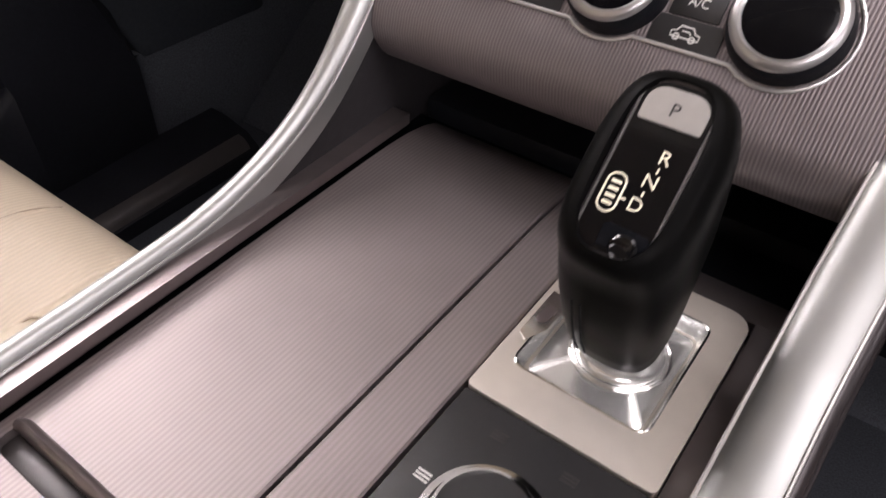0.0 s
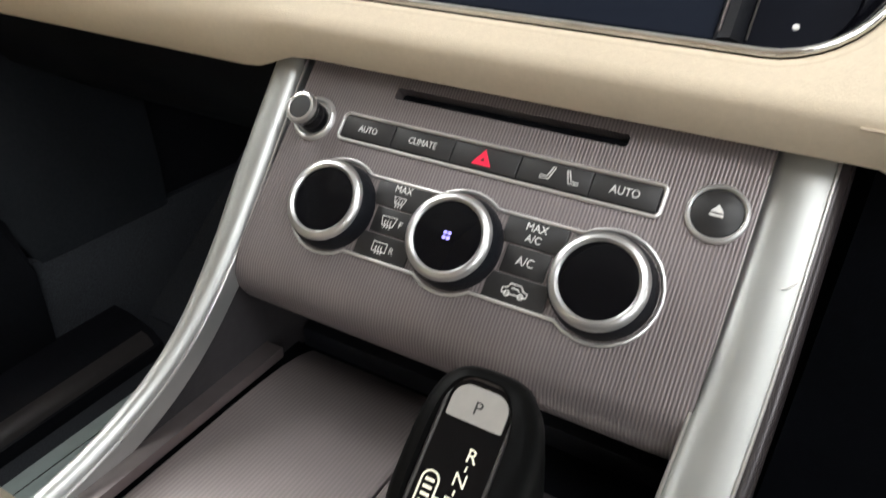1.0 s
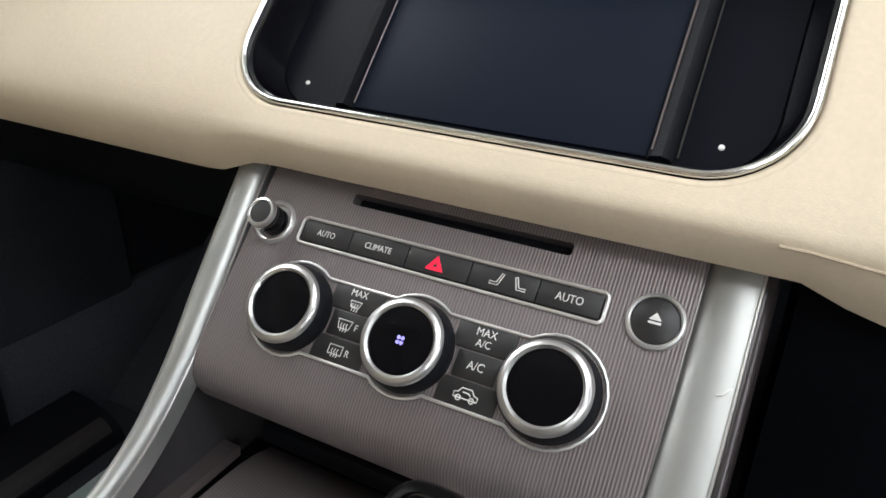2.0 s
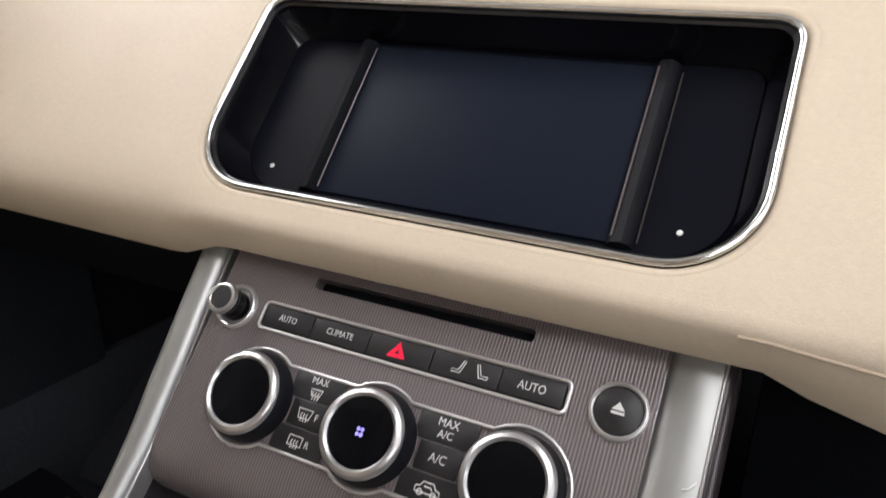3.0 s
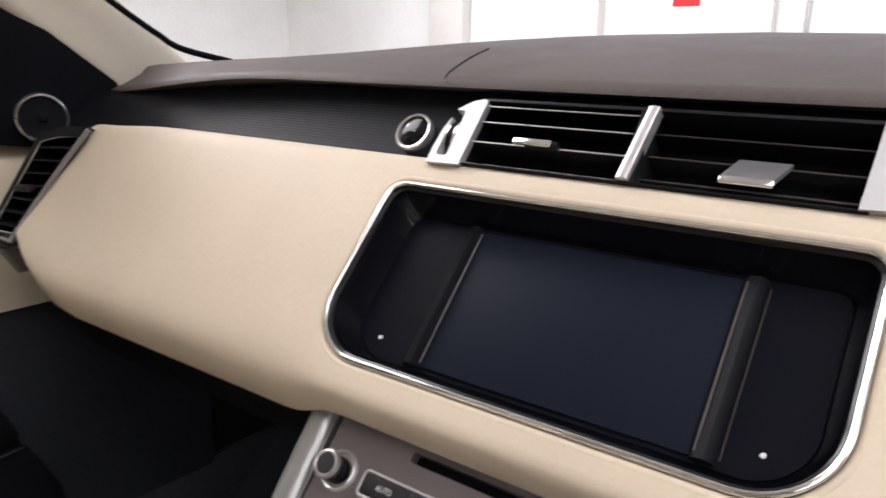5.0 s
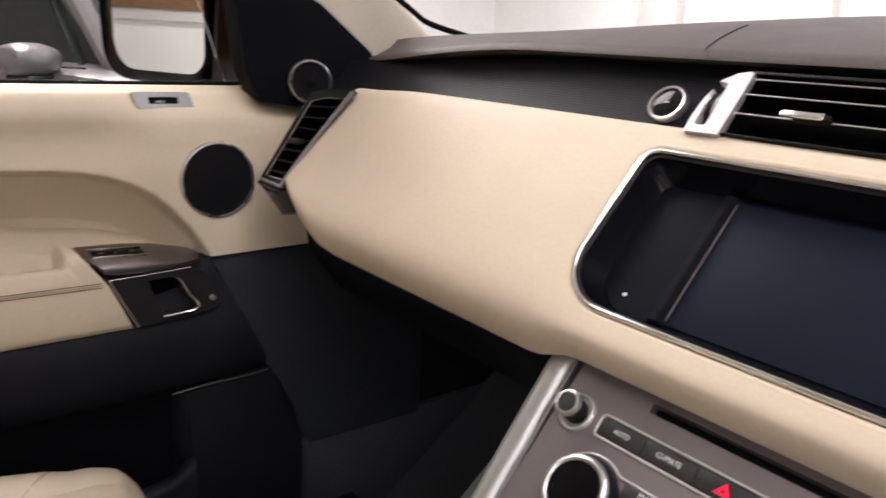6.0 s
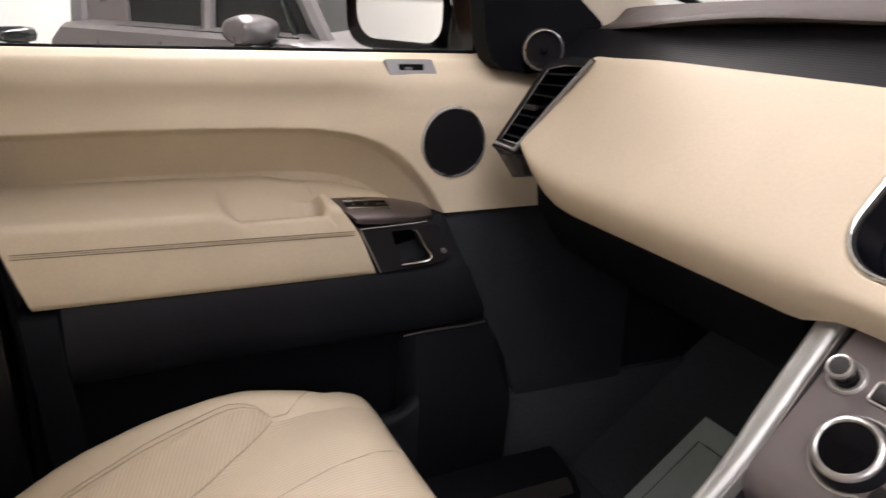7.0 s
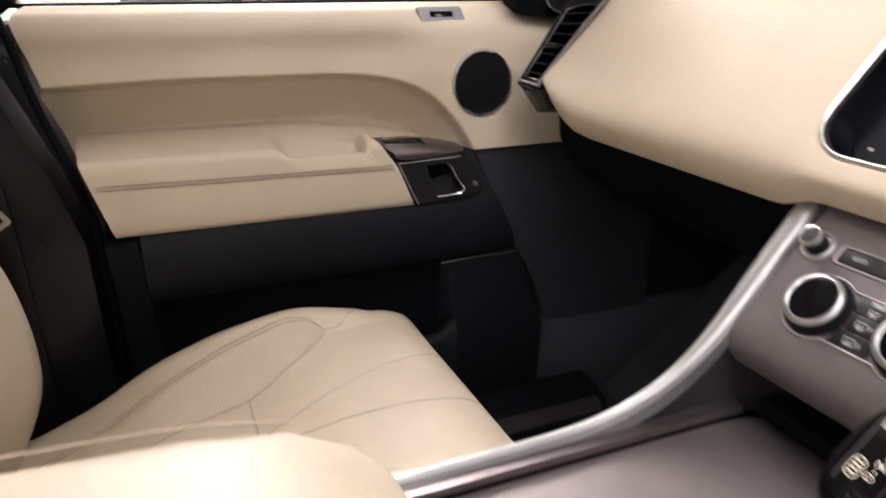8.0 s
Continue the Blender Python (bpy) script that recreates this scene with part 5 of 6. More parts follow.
def door():
    d = thing("passenger_door", "cream and black trimmed closed passenger door", "car door", (-0.80, -0.3, 0.45))
    zs = [0.945 + 0.219 * j / 150 for j in range(151)] + [1.1655, 1.169, 1.171, 1.172]
    bm = bmesh.new()
    rows = []
    for z in zs:
        y0 = door_rear(z) - 0.013 * smooth_step(1.075, 1.05, z)
        rows.append([bm.verts.new((door_face(y0 + (0.155 - y0) * i / 260, z), y0 + (0.155 - y0) * i / 260, z)) for i in range(261)])
    for r0, r1 in zip(rows, rows[1:]):
        for i in range(260):
            bm.faces.new((r0[i], r0[i + 1], r1[i + 1], r1[i]))
    rim = bmesh.ops.extrude_edge_only(bm, edges=[e for e in bm.edges if e.is_boundary])
    for v in rim["geom"]:
        if isinstance(v, bmesh.types.BMVert):
            v.co.x = -0.897
    part("upper_trim", bm, CREAM, d, "cream leather upper door trim with a scooped recess", 60)
    part("window_seal", sweep([(-0.846, -0.66, 1.1725), (-0.846, 0.06, 1.1745)], disc(0.0028, 8)), DARKER, d, "black window seal")
    # armrest ledge with its scooped pull cup
    arm = []
    for k in range(181):
        f = k / 180
        ring = []
        for n, (x, z) in enumerate(((-0.895, 0.9935), (-0.870, 0.9930), (-0.848, 0.9922), (-0.828, 0.9912), (-0.810, 0.9900), (-0.795, 0.9885), (-0.781, 0.9865), (-0.768, 0.9835), (-0.758, 0.9825), (-0.750, 0.9814), (-0.7415, 0.9806), (-0.7360, 0.9775), (-0.7325, 0.9690), (-0.731, 0.938), (-0.7315, 0.905), (-0.733, 0.884), (-0.738, 0.875), (-0.86, 0.868))):
            ya = door_rear(z) + 0.003
            yb = -0.1660 + (0.945 - z) * 0.42 if z <= 0.945 else -0.1660 - (z - 0.945) * 0.75
            y = ya + (yb - ya) * f
            end = smooth_step(-0.207, -0.214, y)
            cup = smooth_step(-0.350, -0.318, y) * (1 if n < 5 else 0.5 + 0.5 * end if n == 5 else end)
            deep = (0, 0.0005, 0.002, 0.006, 0.011, 0.018, 0.028, 0.036, 0.036, 0.0170, 0.0150, 0.0125, 0.006, 0, 0, 0, 0, 0)[n] * (1 if n > 8 or n < 6 else 0.8 + 0.9 * smooth_step(-0.255, -0.217, y))
            back = 0.010 * smooth_step(-0.28, -0.205, y) if n < 5 else 0
            ring.append((x, y, z - 0.004 * f - deep * cup - back))
        arm.append(ring)
    part("armrest", loft(arm), CREAM, d, "cream leather door armrest with a pull cup", 60)
    shelf = []
    for k in range(13):
        y = -0.205 + 0.19 * k / 12
        z = along(((-0.01, 0.934), (-0.023, 0.938), (-0.093, 0.9600), (-0.15, 0.9700), (-0.21, 0.9775)), y)
        shelf.append([(-0.895, y, z + 0.0030), (-0.870, y, z + 0.0020), (-0.840, y, z - 0.001), (-0.820, y, z - 0.006), (-0.800, y, z - 0.012), (-0.800, y, 0.930), (-0.895, y, 0.930)])
    part("ledge", loft(shelf), CREAM, d, "cream ledge behind the switch pod", 60)
    for dz, r, mat in ((0.0, 0.0005, SEAM_DARK), (-0.0028, 0.0006, CREAM_DARK), (-0.0056, 0.0005, SEAM_DARK)):
        part("stitching", sweep([(-0.7309, -0.583, 0.949 + dz), (-0.7304, -0.38, 0.9445 + dz), (-0.7302, -0.172, 0.940 + dz)], disc(r, 6)), mat, d, "double-stitched seam")
    low = []
    for y in (-0.540, -0.536, -0.3, -0.1, 0.0, 0.10):
        k = smooth_step(-0.06, 0.04, y)
        ring = [(-0.86, 0.945), (-0.772 + 0.012 * k, 0.944), (-0.752, 0.90 + 0.03 * k), (-0.742, 0.870), (-0.735, 0.862), (-0.735, 0.80), (-0.742, 0.772), (-0.752, 0.764), (-0.770, 0.762), (-0.86, 0.76)]
        low.append([(x, min(y, door_front(z)), z) for x, z in ring])
    part("lower_trim", loft(low), DARK, d, "black lower door trim", 50)
    strip = [[(-0.86, y, 0.868), (-0.740, y, 0.8675), (-0.7345, y, 0.862), (-0.733, y + 0.004, 0.80), (-0.736, y + 0.012, 0.70), (-0.740, y + 0.02, 0.55), (-0.86, y + 0.02, 0.55)] for y in (-0.585, -0.580, -0.549, -0.544)]
    part("edge_strip", loft(strip), DARKER, d, "black rear edge strip", 50)
    pocket = []
    for z in (0.775, 0.70, 0.60, 0.50):
        pocket.append([(-0.86, -0.575, z), (-0.79, -0.575, z), (-0.79, 0.10, z), (-0.86, 0.10, z)])
    part("pocket_back", loft(pocket), DARKER, d, "black pocket lining")
    end = []
    for y, z1, q in ((-0.078, 0.755, 0.01), (-0.070, 0.7625, 0.0), (-0.02, 0.764, 0.0), (0.10, 0.772, 0.002)):
        ring = [(-0.79, z1), (-0.736 - q, z1), (-0.730 - q, 0.70), (-0.722 - q, 0.62), (-0.730 - q, 0.50), (-0.79, 0.50)]
        end.append([(x, min(y, door_front(z)), z) for x, z in ring])
    part("pocket_end", loft(end), DARK, d, "black pocket end", 50)
    lip = []
    for y, z1 in ((-0.53, 0.655), (-0.40, 0.640), (-0.25, 0.632), (-0.15, 0.632), (-0.10, 0.640), (-0.07, 0.665)):
        lip.append([(-0.745, y, z1 - 0.01), (-0.735, y, z1 + 0.002), (-0.722, y, z1), (-0.715, y, z1 - 0.010), (-0.722, y, 0.50), (-0.745, y, 0.50)])
    part("pocket_lip", loft(lip), DARK, d, "black pocket lip", 50)
    # Lighter beads: the highlights on the pocket's rim are put into the colour.
    part("pocket_highlight", sweep(curve([(-0.7335, -0.092, 0.7665), (-0.7325, -0.051, 0.7690), (-0.7330, 0.0136, 0.7680), (-0.734, 0.048, 0.769)]), disc(0.0016, 6)), TRIM_LOW, d, "highlight along the pocket end rim, put into the colour")
    part("pocket_highlight", sweep(curve([(-0.7250, -0.150, 0.6260), (-0.7300, -0.1223, 0.6190), (-0.7300, -0.0627, 0.6150), (-0.7320, -0.0174, 0.6250), (-0.733, -0.002, 0.640)]), disc(0.0016, 6)), TRIM_LOW, d)
    # switch pod and handle
    pod = []
    for y, top, w, low_z in ((-0.190, 0.9700, 1, 0.9505), (-0.182, 0.9705, 1, 0.9480), (-0.13, 0.9690, 1, 0.9455), (-0.09, 0.9640, 0.92, 0.9440), (-0.06, 0.9570, 0.72, 0.9425), (-0.04, 0.952, 0.45, 0.9410), (-0.030, 0.945, 0.2, 0.9405)):
        front = -0.778 + 0.046 * w
        shear = 0.022 if y < -0.15 else 0.0
        pod.append([(-0.80, y, top), (-0.785, y, top), (front - 0.012, y + shear * 0.4, top - 0.004), (front - 0.003, y + shear * 0.8, top - 0.010), (front, y + shear, low_z + 0.006), (front - 0.002, y + shear, low_z), (-0.80, y + shear, low_z)])
    part("switch_pod", loft(pod), TRIM, d, "dark satin metal switch pod", 60)
    bank = Matrix(((0.05, 0.85, 0.30, -0.7590), (1, 0.1, 0, -0.1440), (-0.05, -0.28, 0.95, 0.9680), (0, 0, 0, 1)))
    sb = part("switch_bank", box(-0.031, 0.031, -0.011, 0.011, -0.003, 0.0015, 0.0008, bank), GLOSS, d, "black memory switch bank")
    for b in (-0.0105, 0.0105):
        part("bright_edge", box(-0.032, 0.032, b - 0.0010, b + 0.0010, 0.0005, 0.0026, 0.0005, bank), CHROME, sb)
    for k in range(3):
        part("symbol", box(-0.022 + 0.018 * k, -0.017 + 0.018 * k, -0.0012, 0.0012, 0.0014, 0.0018, 0, bank), TRIM, sb)
    hm = Matrix(((0, 0, 1, -0.7345), (1, 0, 0, 0), (0, 1, 0, 0), (0, 0, 0, 1)))
    bez = [(-0.163, 0.9425), (-0.1305, 0.8735), (-0.060, 0.8765), (-0.032, 0.881), (-0.018, 0.890), (-0.022, 0.905), (-0.036, 0.930), (-0.048, 0.9395)]
    cav = [(-0.116, 0.9340), (-0.086, 0.9345), (-0.0760, 0.9290), (-0.0640, 0.9080), (-0.0540, 0.8960), (-0.0530, 0.8890), (-0.060, 0.8850), (-0.095, 0.8840), (-0.100, 0.890), (-0.112, 0.918)]
    part("handle_bezel", cut(prism(bez, -0.03, 0.002, hm, 0.0012), prism(cav, -0.022, 0.02, hm)), BEZEL, d, "dark satin handle surround")
    part("handle_well", prism(cav, -0.026, -0.020, hm), GLOSS, d)
    part("handle", sweep([(-0.7315, y, z) for y, z in ((-0.0800, 0.9345), (-0.0745, 0.9290), (-0.0640, 0.9080), (-0.0535, 0.8950), (-0.0530, 0.8885), (-0.060, 0.8842), (-0.080, 0.8832), (-0.100, 0.8826))], [(a * 0.004, b * 0.0028) for a, b in disc(1, 8)]), CHROME, d, "chrome door pull")
    part("bezel_line", sweep([(-0.7320, -0.1625, 0.9415), (-0.7320, -0.1100, 0.9425), (-0.7335, -0.060, 0.9440)], disc(0.0010, 6)), CHROME, d, "thin bright line")
    part("bezel_line", sweep([(-0.7320, -0.1630, 0.9415), (-0.7320, -0.1310, 0.8740)], disc(0.0010, 6)), SATIN, d)
    part("lock_knob", lathe([(0, 0), (0.004, 0), (0.0035, 0.008), (0, 0.009)], hm @ Matrix.Translation((-0.0335, 0.8975, 0)), 14), SATIN, d, "tiny silver knob")
    # speaker
    sm = Matrix(((0.02, -0.03, 1, -0.7715), (1, 0, -0.02, -0.0045), (0, 1, 0.03, 1.0500), (0, 0, 0, 1)))
    spk = part("speaker", lathe([(0, -0.02), (0.049, -0.02), (0.049, 0.0020), (0.03, 0.0032), (0, 0.0036)], sm, 48), MESH, d, "round black speaker mesh")
    part("ring", lathe([(0.0484, -0.01), (0.0484, 0.0020), (0.0496, 0.0040), (0.0514, 0.0036), (0.0526, 0.0008), (0.0530, -0.02)], sm, 56), RING, spk, "silver speaker ring")
    # lock slot
    lm = Matrix(((0, -0.42, 0.90, -0.8070), (1, 0, 0, -0.062), (0, 0.90, 0.42, 1.1535), (0, 0, 0, 1))) @ Matrix.Diagonal((0.88, 0.88, 1, 1))
    shape = [(-0.0445, 0.0125), (-0.040, -0.0105), (-0.036, -0.0130), (0.041, -0.0130), (0.0440, -0.0100), (0.039, 0.0115), (0.035, 0.0135), (-0.041, 0.0135)]
    lock = part("lock_plate", cut(prism(shape, -0.012, 0.003, lm, 0.001), prism(rounded(0.044, 0.011, 0.002, 4), -0.005, 0.01, lm)), SATIN_GREY, d, "satin metal lock plate")
    part("lock_slot", prism(rounded(0.0445, 0.0112, 0.002, 4), -0.0045, 0.0012, lm), DARKER, lock, "black slot")
    part("lock_tab", box(-0.011, 0.002, -0.0048, 0.0005, -0.002, 0.0030, 0.0012, lm), TRIM, lock, "silver sliding tab")
    # sail panel with tweeter
    sail = [(0.005, 1.400), (0.030, 1.270), (0.040, 1.195), (0.052, 1.168), (0.072, 1.154), (0.115, 1.148), (0.205, 1.160), (0.255, 1.205), (0.240, 1.228), (0.120, 1.316), (0.03, 1.400)]
    sm2 = Matrix(((0, 0, 1, -0.785), (1, 0, 0, 0), (0, 1, 0, 0), (0, 0, 0, 1)))
    part("sail_panel", prism(sail, -0.03, 0.012, sm2, 0.008, 3), DARKER, d, "black mirror corner panel")
    tm = Matrix(((0.34, 0, 0.94, -0.7600), (0.94, 0, -0.34, 0.1300), (0, 1, 0, 1.1845), (0, 0, 0, 1)))
    tw = part("tweeter", lathe([(0, -0.02), (0.0272, -0.02), (0.0272, 0.006), (0.018, 0.004), (0.006, 0.006), (0.003, 0.010), (0, 0.0105)], tm, 40), MESH, d, "small round tweeter")
    part("ring", lathe([(0.0268, -0.03), (0.0268, 0.007), (0.0282, 0.0088), (0.0302, 0.007), (0.0312, -0.03)], tm, 44), RING, tw, "silver tweeter ring")
    part("outer_skin", box(-0.95, -0.900, -0.80, 0.31, 0.50, 1.150, 0.01), PAINT, d, "painted outer door skin")
    frame_bar = [(-0.850, -0.662, 1.165), (-0.846, -0.700, 1.22), (-0.83, -0.75, 1.36), (-0.78, -0.82, 1.55)]
    part("window_frame", sweep(curve(frame_bar), rounded(0.03, 0.042, 0.008, 3)), DARKER, d, "black rear window frame")
    pane = part("window_pane", loft([[(-0.852, -0.66, 1.15), (-0.848, -0.66, 1.15), (-0.848, 0.05, 1.15), (-0.852, 0.05, 1.15)], [(-0.80, -0.78, 1.54), (-0.796, -0.78, 1.54), (-0.796, -0.10, 1.54), (-0.80, -0.10, 1.54)]]), GLASS, d, "clear side window")
    pane.visible_shadow = False


door()


def kick_panel():
    levels = ((0.945, -0.774), (0.93, -0.768), (0.88, -0.752), (0.83, -0.743), (0.76, -0.736), (0.69, -0.733), (0.640, -0.7325), (0.622, -0.735))
    rings = []
    for z, x in levels:
        y0 = -0.029 + (0.945 - z) * 0.455
        rings.append([(-0.85, y0 - 0.002, z), (x - 0.006, y0 - 0.002, z), (x - 0.0015, y0 + 0.001, z), (x, y0 + 0.006, z), (x + 0.004, 0.20, z), (x + 0.010, 0.318, z), (x + 0.006, 0.330, z), (-0.85, 0.335, z)])
    solo("trim", loft(rings), FOOTWELL, "black footwell side panel with a slanted front edge", "trim", kind="structure", smooth=50)
    solo("trim", loft([[(-0.775, y, 0.950), (-0.768 + q, y, 0.946), (-0.752 + q, y, 0.80), (-0.745 + q, y, 0.62), (-0.745 + q, y, 0.45), (-0.86, y, 0.45), (-0.86, y, 0.950)] for y, q in ((0.336, 0.004), (0.62, 0.02))]), DARK, "black side of the toe board", "trim", kind="structure")
    solo("trim", loft([[(-0.745 + q, y, 0.63), (-0.738 + q, y, 0.628), (-0.735 + q, y, 0.45), (-0.80, y, 0.45), (-0.80, y, 0.63)] for y, q in ((0.098, 0.0), (0.28, 0.004), (0.62, 0.02))]), CARPET, "black carpeted footwell side", "trim", kind="structure")
    solo("trim", loft([[(-0.80, y, 0.505), (-0.70, y, 0.500), (-0.655, y, 0.488), (-0.635, y, 0.470), (-0.632, y, 0.445), (-0.80, y, 0.44)] for y in (-0.90, 0.0, 0.185, 0.20)]), DARK, "dark sill trim along the door opening", "trim", kind="structure")
    solo("trim", loft([[(-0.660, y, 0.490), (-0.648, y, 0.4875), (-0.640, y, 0.4790), (-0.636, y, 0.4680), (-0.650, y, 0.4680)] for y in (-0.90, 0.0, 0.180, 0.186)]), TRIM_LOW, "satin metal strip along the sill", "trim", kind="structure")


kick_panel()


def pillars():
    a = [(-0.84, 0.52, 1.100), (-0.815, 0.345, 1.212), (-0.80, 0.245, 1.283), (-0.785, 0.13, 1.360), (-0.75, -0.04, 1.470), (-0.70, -0.2, 1.560)]
    solo("pillar_1", sweep(curve(a), rounded(0.040, 0.112, 0.018, 4)), HEADLINER, "cream cloth windscreen pillar", "pillar", kind="structure", smooth=60)
    solo("seal", sweep(curve([(-0.725, 0.40, 1.258), (-0.730, 0.318, 1.2745), (-0.735, 0.284, 1.293), (-0.74, 0.238, 1.322), (-0.74, 0.16, 1.372), (-0.72, 0.02, 1.46)]), disc(0.0045, 8)), DARKER, "black windscreen edge seal", "windscreen seal", kind="structure")
    b = []
    for z, y in ((0.45, -0.585), (0.70, -0.600), (0.86, -0.605), (0.95, -0.632), (1.10, -0.690), (1.20, -0.725), (1.40, -0.80), (1.60, -0.88)):
        x = -0.772 if z < 1.15 else -0.772 - (z - 1.15) * 0.02
        b.append([(x - 0.06, y, z), (x - 0.004, y - 0.006, z), (x, y - 0.02, z), (x + 0.012, y - 0.10, z), (x + 0.012, y - 0.32, z), (x - 0.09, y - 0.32, z), (x - 0.09, y, z)])
    solo("pillar_2", loft(b), PILLAR, "black door pillar trim", "pillar", kind="structure")
    solo("seal", sweep(curve([(-0.776, -0.590, 0.55), (-0.776, -0.592, 0.86), (-0.786, -0.640, 1.05), (-0.80, -0.668, 1.165), (-0.80, -0.72, 1.30)]), disc(0.006, 8)), DARKER, "black rubber door seal", "door seal", kind="structure")


pillars()


# ---- loose things in the cabin ----
def footwell_mat():
    rings = []
    for y, z in ((-0.20, 0.452), (0.10, 0.452), (0.245, 0.455), (0.26, 0.464), (0.30, 0.494), (0.42, 0.586)):
        rings.append([(-0.598, y, z + 0.001), (-0.598, y, z + 0.004), (-0.40, y, z + 0.006), (-0.22, y, z + 0.004), (-0.22, y, z + 0.001)])
    mat = thing("floor_mat", "grey-green protective paper mat in the footwell", "floor mat", (-0.41, 0.1, 0.452))
    part("sheet", loft(rings), PAPER, mat)
    line = [(-0.573, -0.17, 0.4565), (-0.573, 0.10, 0.4565), (-0.573, 0.245, 0.4595), (-0.573, 0.26, 0.4685), (-0.573, 0.30, 0.4985), (-0.573, 0.385, 0.5640), (-0.55, 0.3855, 0.5650), (-0.25, 0.3855, 0.5650)]
    part("border_line", sweep(line, [(a * 0.0013, c * 0.0005) for a, c in disc(1, 6)], (0, 0, 1)), TRIM_LOW, mat, "thin dark printed border")


footwell_mat()


def seat_belt():
    belt = thing("seat_belt", "black seat belt with a steel tongue by the pillar", "seat belt", (-0.74, -0.72, 0.6))
    part("webbing", sweep(curve([(-0.750, -0.735, 1.30), (-0.748, -0.722, 1.05), (-0.745, -0.712, 0.93), (-0.742, -0.705, 0.75), (-0.735, -0.70, 0.55)]), rounded(0.003, 0.046, 0.001, 2)), RUBBER, belt, "black webbing")
    m = Matrix(((0, 0.1, 1, -0.742), (0.85, -0.5, 0, -0.712), (0.5, 0.85, 0, 0.925), (0, 0, 0, 1)))
    part("tongue", cut(prism(rounded(0.030, 0.050, 0.006, 4), -0.001, 0.002, m, 0.0006), prism(rounded(0.016, 0.020, 0.003, 4, (0, -0.008)), -0.01, 0.01, m)), STEEL, belt, "steel belt tongue")


seat_belt()


def wing_mirror():
    w = thing("wing_mirror", "black wing mirror outside the side window", "wing mirror", (-0.95, 0.08, 1.15))
    g = Matrix(((0.933, 0, 0.36, -1.030), (0.36, 0, -0.933, 0.011), (0, 1, 0, 1.268), (0, 0, 0, 1)))
    rings = []
    for h, q in ((-0.12, 0.35), (-0.11, 0.70), (-0.08, 0.92), (-0.03, 1.0), (0.006, 1.0), (0.010, 0.97), (0.004, 0.93)):
        rings.append([g @ Vector((0.128 * q * math.copysign(abs(math.cos(a)) ** 0.45, math.cos(a)) - 0.008, 0.106 * q * math.copysign(abs(math.sin(a)) ** 0.45, math.sin(a)), h)) for a in (2 * math.pi * i / 40 for i in range(40))])
    part("housing", loft(rings), GLOSS, w, "gloss black mirror housing", 60)
    part("mirror_glass", prism(rounded(0.212, 0.176, (0.03, 0.03, 0.050, 0.035), 8), 0.0035, 0.0065, g), MIRROR, w, "bright mirror glass")
    part("arm", loft([[(-0.945, y0, z), (-0.935, y0 + 0.09, z), (-0.87, y0 + 0.11, z), (-0.858, y0 + 0.10, z), (-0.862, y0 + 0.015, z), (-0.90, y0 - 0.004, z)] for z, y0 in ((1.150, 0.050), (1.20, 0.052), (1.27, 0.056), (1.34, 0.062), (1.40, 0.070))]), GLOSS, w, "gloss black mirror arm", 60)
    part("foot", loft([[(x, y0, 1.150), (x, y0 + 0.10, 1.150), (x, y0 + 0.09, z1), (x, y0 + 0.01, z1)] for x, y0, z1 in ((-1.02, 0.05, 1.185), (-0.93, 0.055, 1.178), (-0.865, 0.06, 1.172))]), GLOSS, w, "gloss black mirror foot")


wing_mirror()


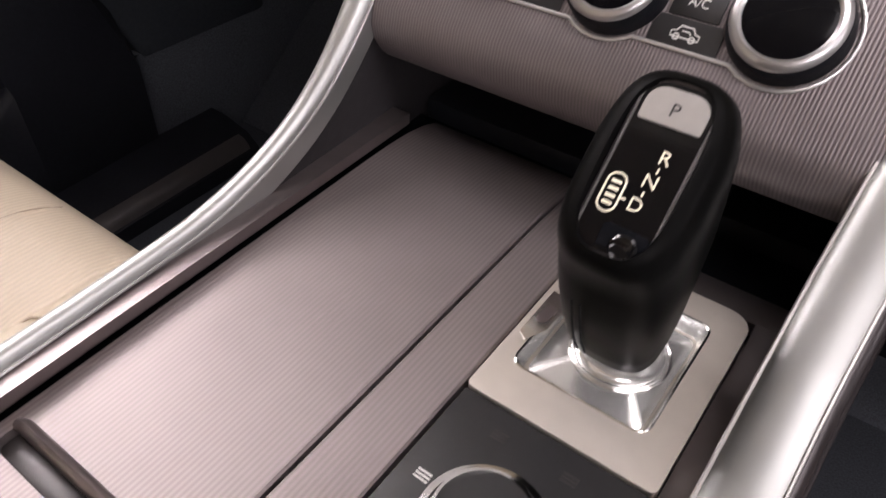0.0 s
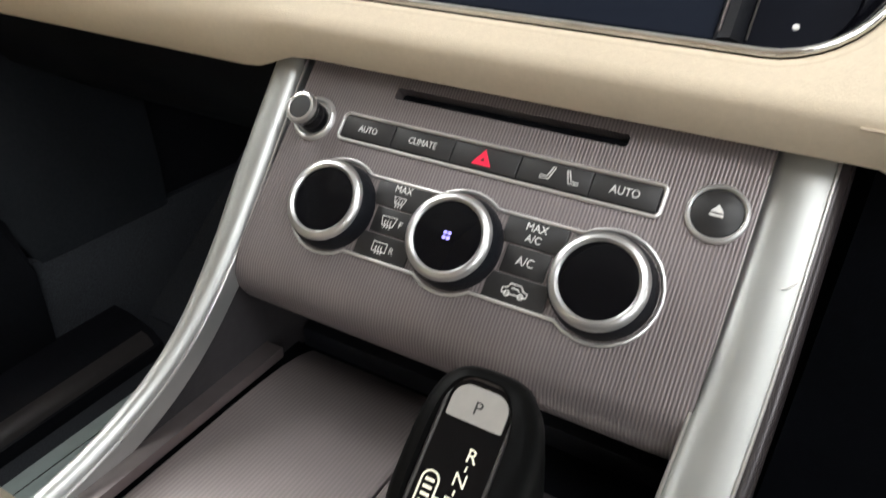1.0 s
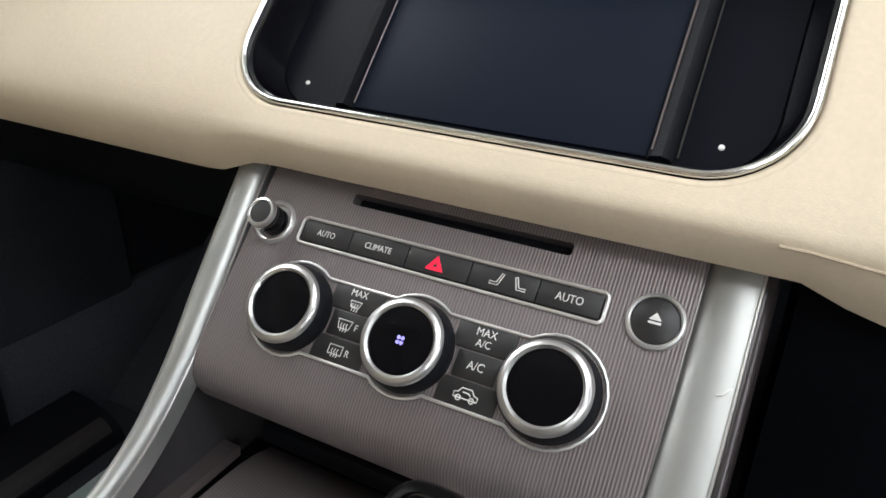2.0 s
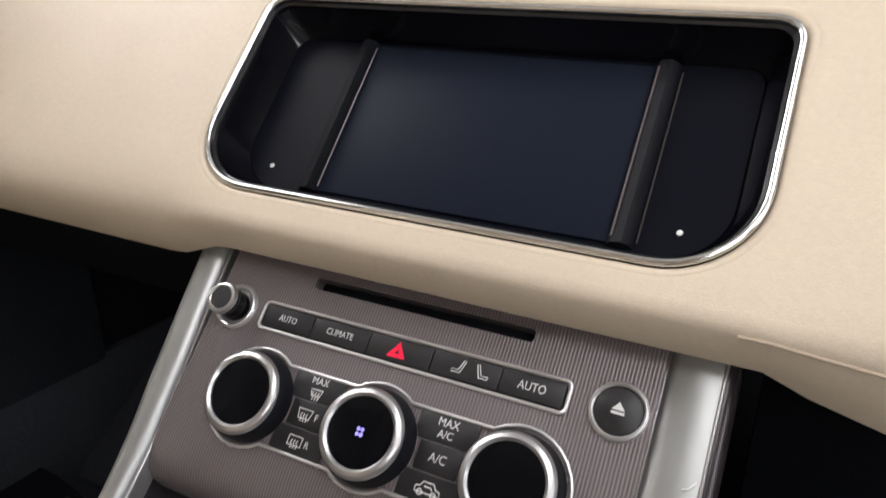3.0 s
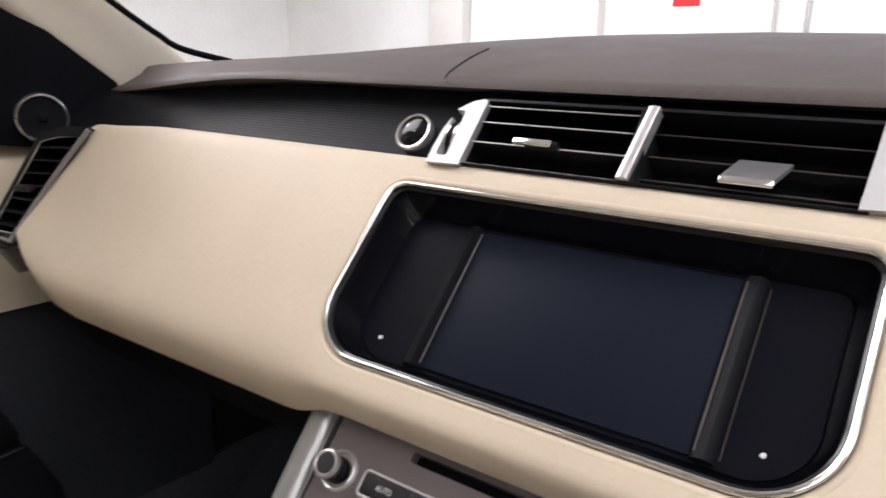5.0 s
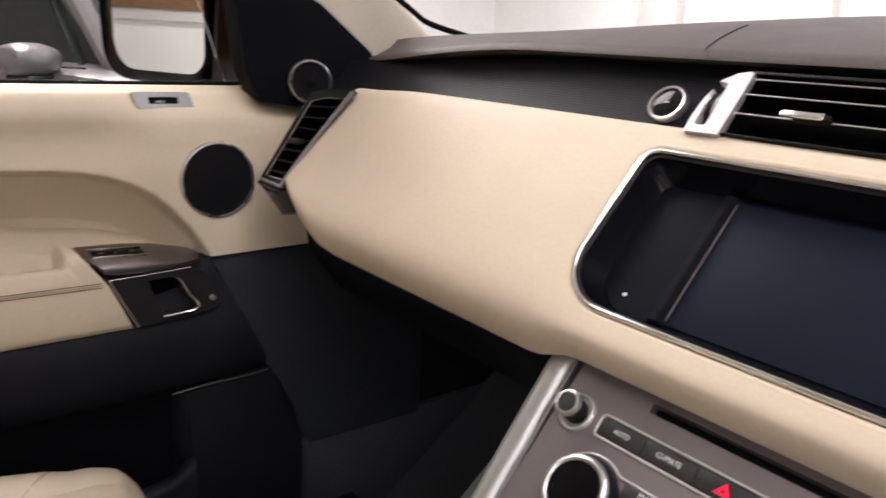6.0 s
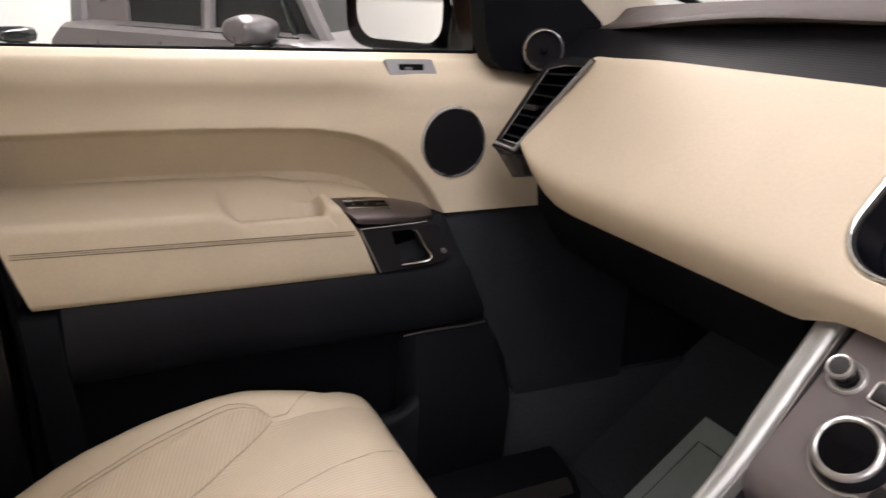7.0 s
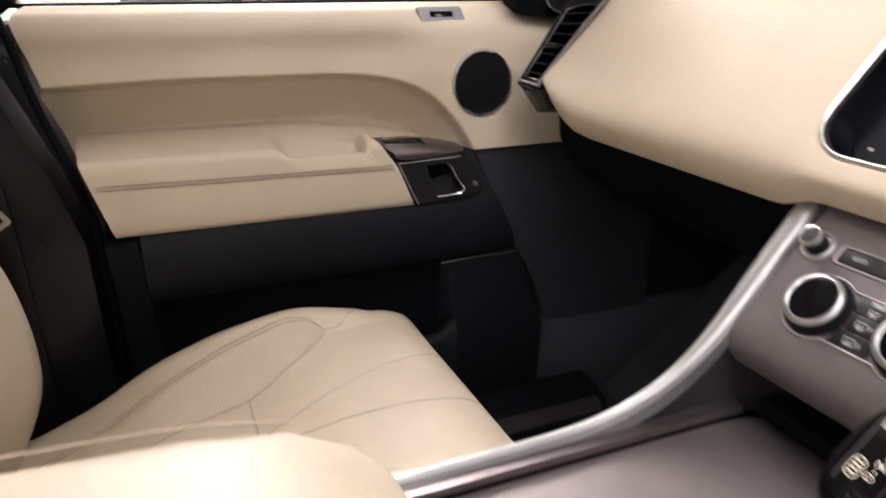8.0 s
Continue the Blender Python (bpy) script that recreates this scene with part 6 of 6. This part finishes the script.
# ---- outside ----
def parked_car(m, paint, name_label, screen=None):
    """A parked estate-bodied car, nose to local +y, its near side at local x = 0."""
    c = thing("parked_car", name_label, "car", m.translation, "parked cars")
    W = 1.9
    m = m @ Matrix.Diagonal((1, 1, 1.03, 1))
    prof = [(-0.68, 0.45), (-0.73, 0.80), (-0.70, 1.00), (-0.64, 1.06), (0.55, 1.045), (0.75, 1.03), (1.4, 0.98), (1.95, 0.90), (2.15, 0.75), (2.15, 0.45)]
    sides = []
    for x, q, dz in ((0.06, 0.97, -0.02), (0.0, 1.0, 0.0), (-0.03, 1.0, 0.0), (-0.12, 0.995, 0.02), (-W / 2, 0.99, 0.045), (-W + 0.12, 0.995, 0.02), (-W + 0.03, 1.0, 0.0), (-W, 0.97, -0.02)):
        sides.append([(x, y * q, z + (dz if z > 0.7 else 0)) for y, z in prof])
    body = loft(sides)
    body.transform(m)
    part("body", body, paint, c, "", 35)
    roof_line = [(-0.64, 1.05), (-0.70, 1.42), (-0.60, 1.58), (-0.4, 1.64), (-0.1, 1.62), (0.22, 1.52), (0.62, 1.04)]
    glass = []
    for x in (-0.10, -W + 0.10):
        lean = 0.16 if x > -1 else -0.16
        glass.append([(x - lean * max(0, z - 1.05) / 0.6, y, z - 0.02) for y, z in roof_line])
    gm = loft(glass)
    gm.transform(m)
    part("glasshouse", gm, TINTED, c, "dark side glass", 30)
    if screen:
        sc = loft([[(-0.16, 0.645, 1.05), (-W + 0.16, 0.645, 1.05), (-W + 0.16, 0.625, 1.05), (-0.16, 0.625, 1.05)], [(-0.26, 0.262, 1.50), (-W + 0.26, 0.262, 1.50), (-W + 0.26, 0.242, 1.50), (-0.26, 0.242, 1.50)]])
        sc.transform(m)
        part("windscreen", sc, screen, c, "green-tinted windscreen")
    top = []
    for x in (-0.24, -W / 2, -W + 0.24):
        top.append([(x, y, z + 0.012) for y, z in roof_line[2:6]] + [(x, y, z - 0.02) for y, z in reversed(roof_line[2:6])])
    tm = loft(top)
    tm.transform(m)
    part("roof", tm, paint, c)
    for pts, r in (([(0.78, 0.90), (0.64, 1.04), (0.42, 1.36), (0.22, 1.52), (-0.1, 1.60)], 0.042), ([(0.06, 1.05), (0.0, 1.60)], 0.034), ([(-0.64, 1.05), (-0.68, 1.42), (-0.60, 1.57)], 0.045), ([(-0.1, 1.60), (-0.4, 1.62), (-0.60, 1.57)], 0.026), ([(0.50, 1.05), (0.34, 1.34)], 0.014)):
        path = curve([(-0.095 - 0.16 * max(0, z - 1.05) / 0.6, y, z) for y, z in pts], 4)
        bar = sweep([Vector(p) for p in path], disc(r, 8), (1, 0, 0))
        bar.transform(m)
        part("pillar", bar, paint if r != 0.014 else TINTED, c)
    quarter = loft([[(-0.085 - 0.16 * max(0, z - 1.05) / 0.6, y, z), (-0.125 - 0.16 * max(0, z - 1.05) / 0.6, y, z)] + [(-0.125 - 0.16 * max(0, z - 1.05) / 0.6, y1, z), (-0.085 - 0.16 * max(0, z - 1.05) / 0.6, y1, z)] for y, y1, z in ((-0.64, -0.36, 1.03), (-0.66, -0.40, 1.20), (-0.66, -0.46, 1.42), (-0.62, -0.50, 1.56))])
    quarter.transform(m)
    part("quarter_panel", quarter, paint, c)
    line = sweep([(-0.02, -0.38, 1.052), (-0.02, 0.55, 1.045)], disc(0.008, 6))
    line.transform(m)
    part("window_trim", line, TINTED, c)
    for z, r in ((0.985, 0.010), (0.86, 0.014)):
        crease = sweep([(0.0, -0.66, z), (0.002, 0.2, z - 0.005), (0.0, 1.3, z - 0.06)], disc(r, 8))
        crease.transform(m)
        part("body_crease", crease, paint, c)
    shell = []
    for x, q in ((0.235, 0.55), (0.225, 0.82), (0.16, 1.0), (0.08, 0.98), (0.02, 0.8), (0.005, 0.5)):
        shell.append([(x * 1.15, 0.42 + 0.08 * q * math.cos(a), 1.078 + 0.060 * q * math.copysign(abs(math.sin(a)) ** 0.8, math.sin(a))) for a in (2 * math.pi * i / 24 for i in range(24))])
    mm = loft(shell)
    mm.transform(m)
    wm = part("wing_mirror", mm, TINTED if screen else paint, c, "black wing mirror" if screen else "body-coloured wing mirror", 60)
    base = join(box(-0.08, 0.10, 0.40, 0.46, 1.005, 1.03, 0.008), box(0.01, 0.22, 0.375, 0.47, 1.005, 1.026, 0.01))
    base.transform(m)
    part("mirror_base", base, TINTED, wm)
    for y in (-0.44,):
        hb = box(0.005, 0.03, y, y + 0.2, 0.965, 0.99, 0.008)
        hb.transform(m)
        part("door_handle", hb, paint, c)
    for y in (-0.50, 0.50):
        gap = box(0.0005, 0.004, y - 0.004, y + 0.004, 0.5, 1.04)
        gap.transform(m)
        part("door_gap", gap, TINTED, c)
    for y in (-0.45, 1.35):
        tyre = lathe([(0.20, -0.12), (0.34, -0.12), (0.37, -0.08), (0.37, 0.08), (0.34, 0.12), (0.20, 0.12)], m @ pose(-0.10, y, 0.37, 0, 90, 0), 32)
        part("tyre", tyre, RUBBER, c)
    return c


parked_car(pose(-3.36, -0.065, 0, 0, 0, -42), PAINT_GREY, "dark grey estate car parked alongside")
parked_car(pose(-5.60, -1.136, 0, 0, 0, -64) @ Matrix.Diagonal((-1, 0.75, 0.85, 1)), PAINT_PALE, "pale silver saloon car with a green-tinted windscreen", GREEN_GLASS)


def north_wall_details():
    for x in (-6.0, -4.1, -2.2, -0.3, 1.6, 3.5, 5.4):
        solo("column", box(x, x + 0.55, 7.80, 8.01, 0, 3.4, 0.01), WALL_SHADE, "warm grey painted wall column", "column", kind="structure")
    solo("wall_sign", box(-2.75, -2.45, 7.985, 8.0, 1.95, 2.25, 0.003), SIGN_RED, "small red sign on the white wall", "sign")
    solo("pipe", lathe([(0.025, 0), (0.025, 3.4)], Matrix.Translation((-1.35, 7.95, 0)), 12), STEEL, "thin steel wall pipe", "pipe", kind="structure")
    solo("trim", box(-9, 9, -8.0, -7.9, 1.50, 3.4), TIMBER, "brown timber boarding on the upper wall", "wall boarding", kind="structure")
    solo("trim", box(-9, 9, -8.0, -7.93, 1.36, 1.495), WALL_SHADE, "beige painted strip below the boarding", "wall trim", kind="structure")
    solo("window_1", box(0.4, 3.4, 7.96, 7.99, 1.2, 3.2, 0.01), SKYPANE, "bright frosted daylight window", "window", kind="structure")


north_wall_details()
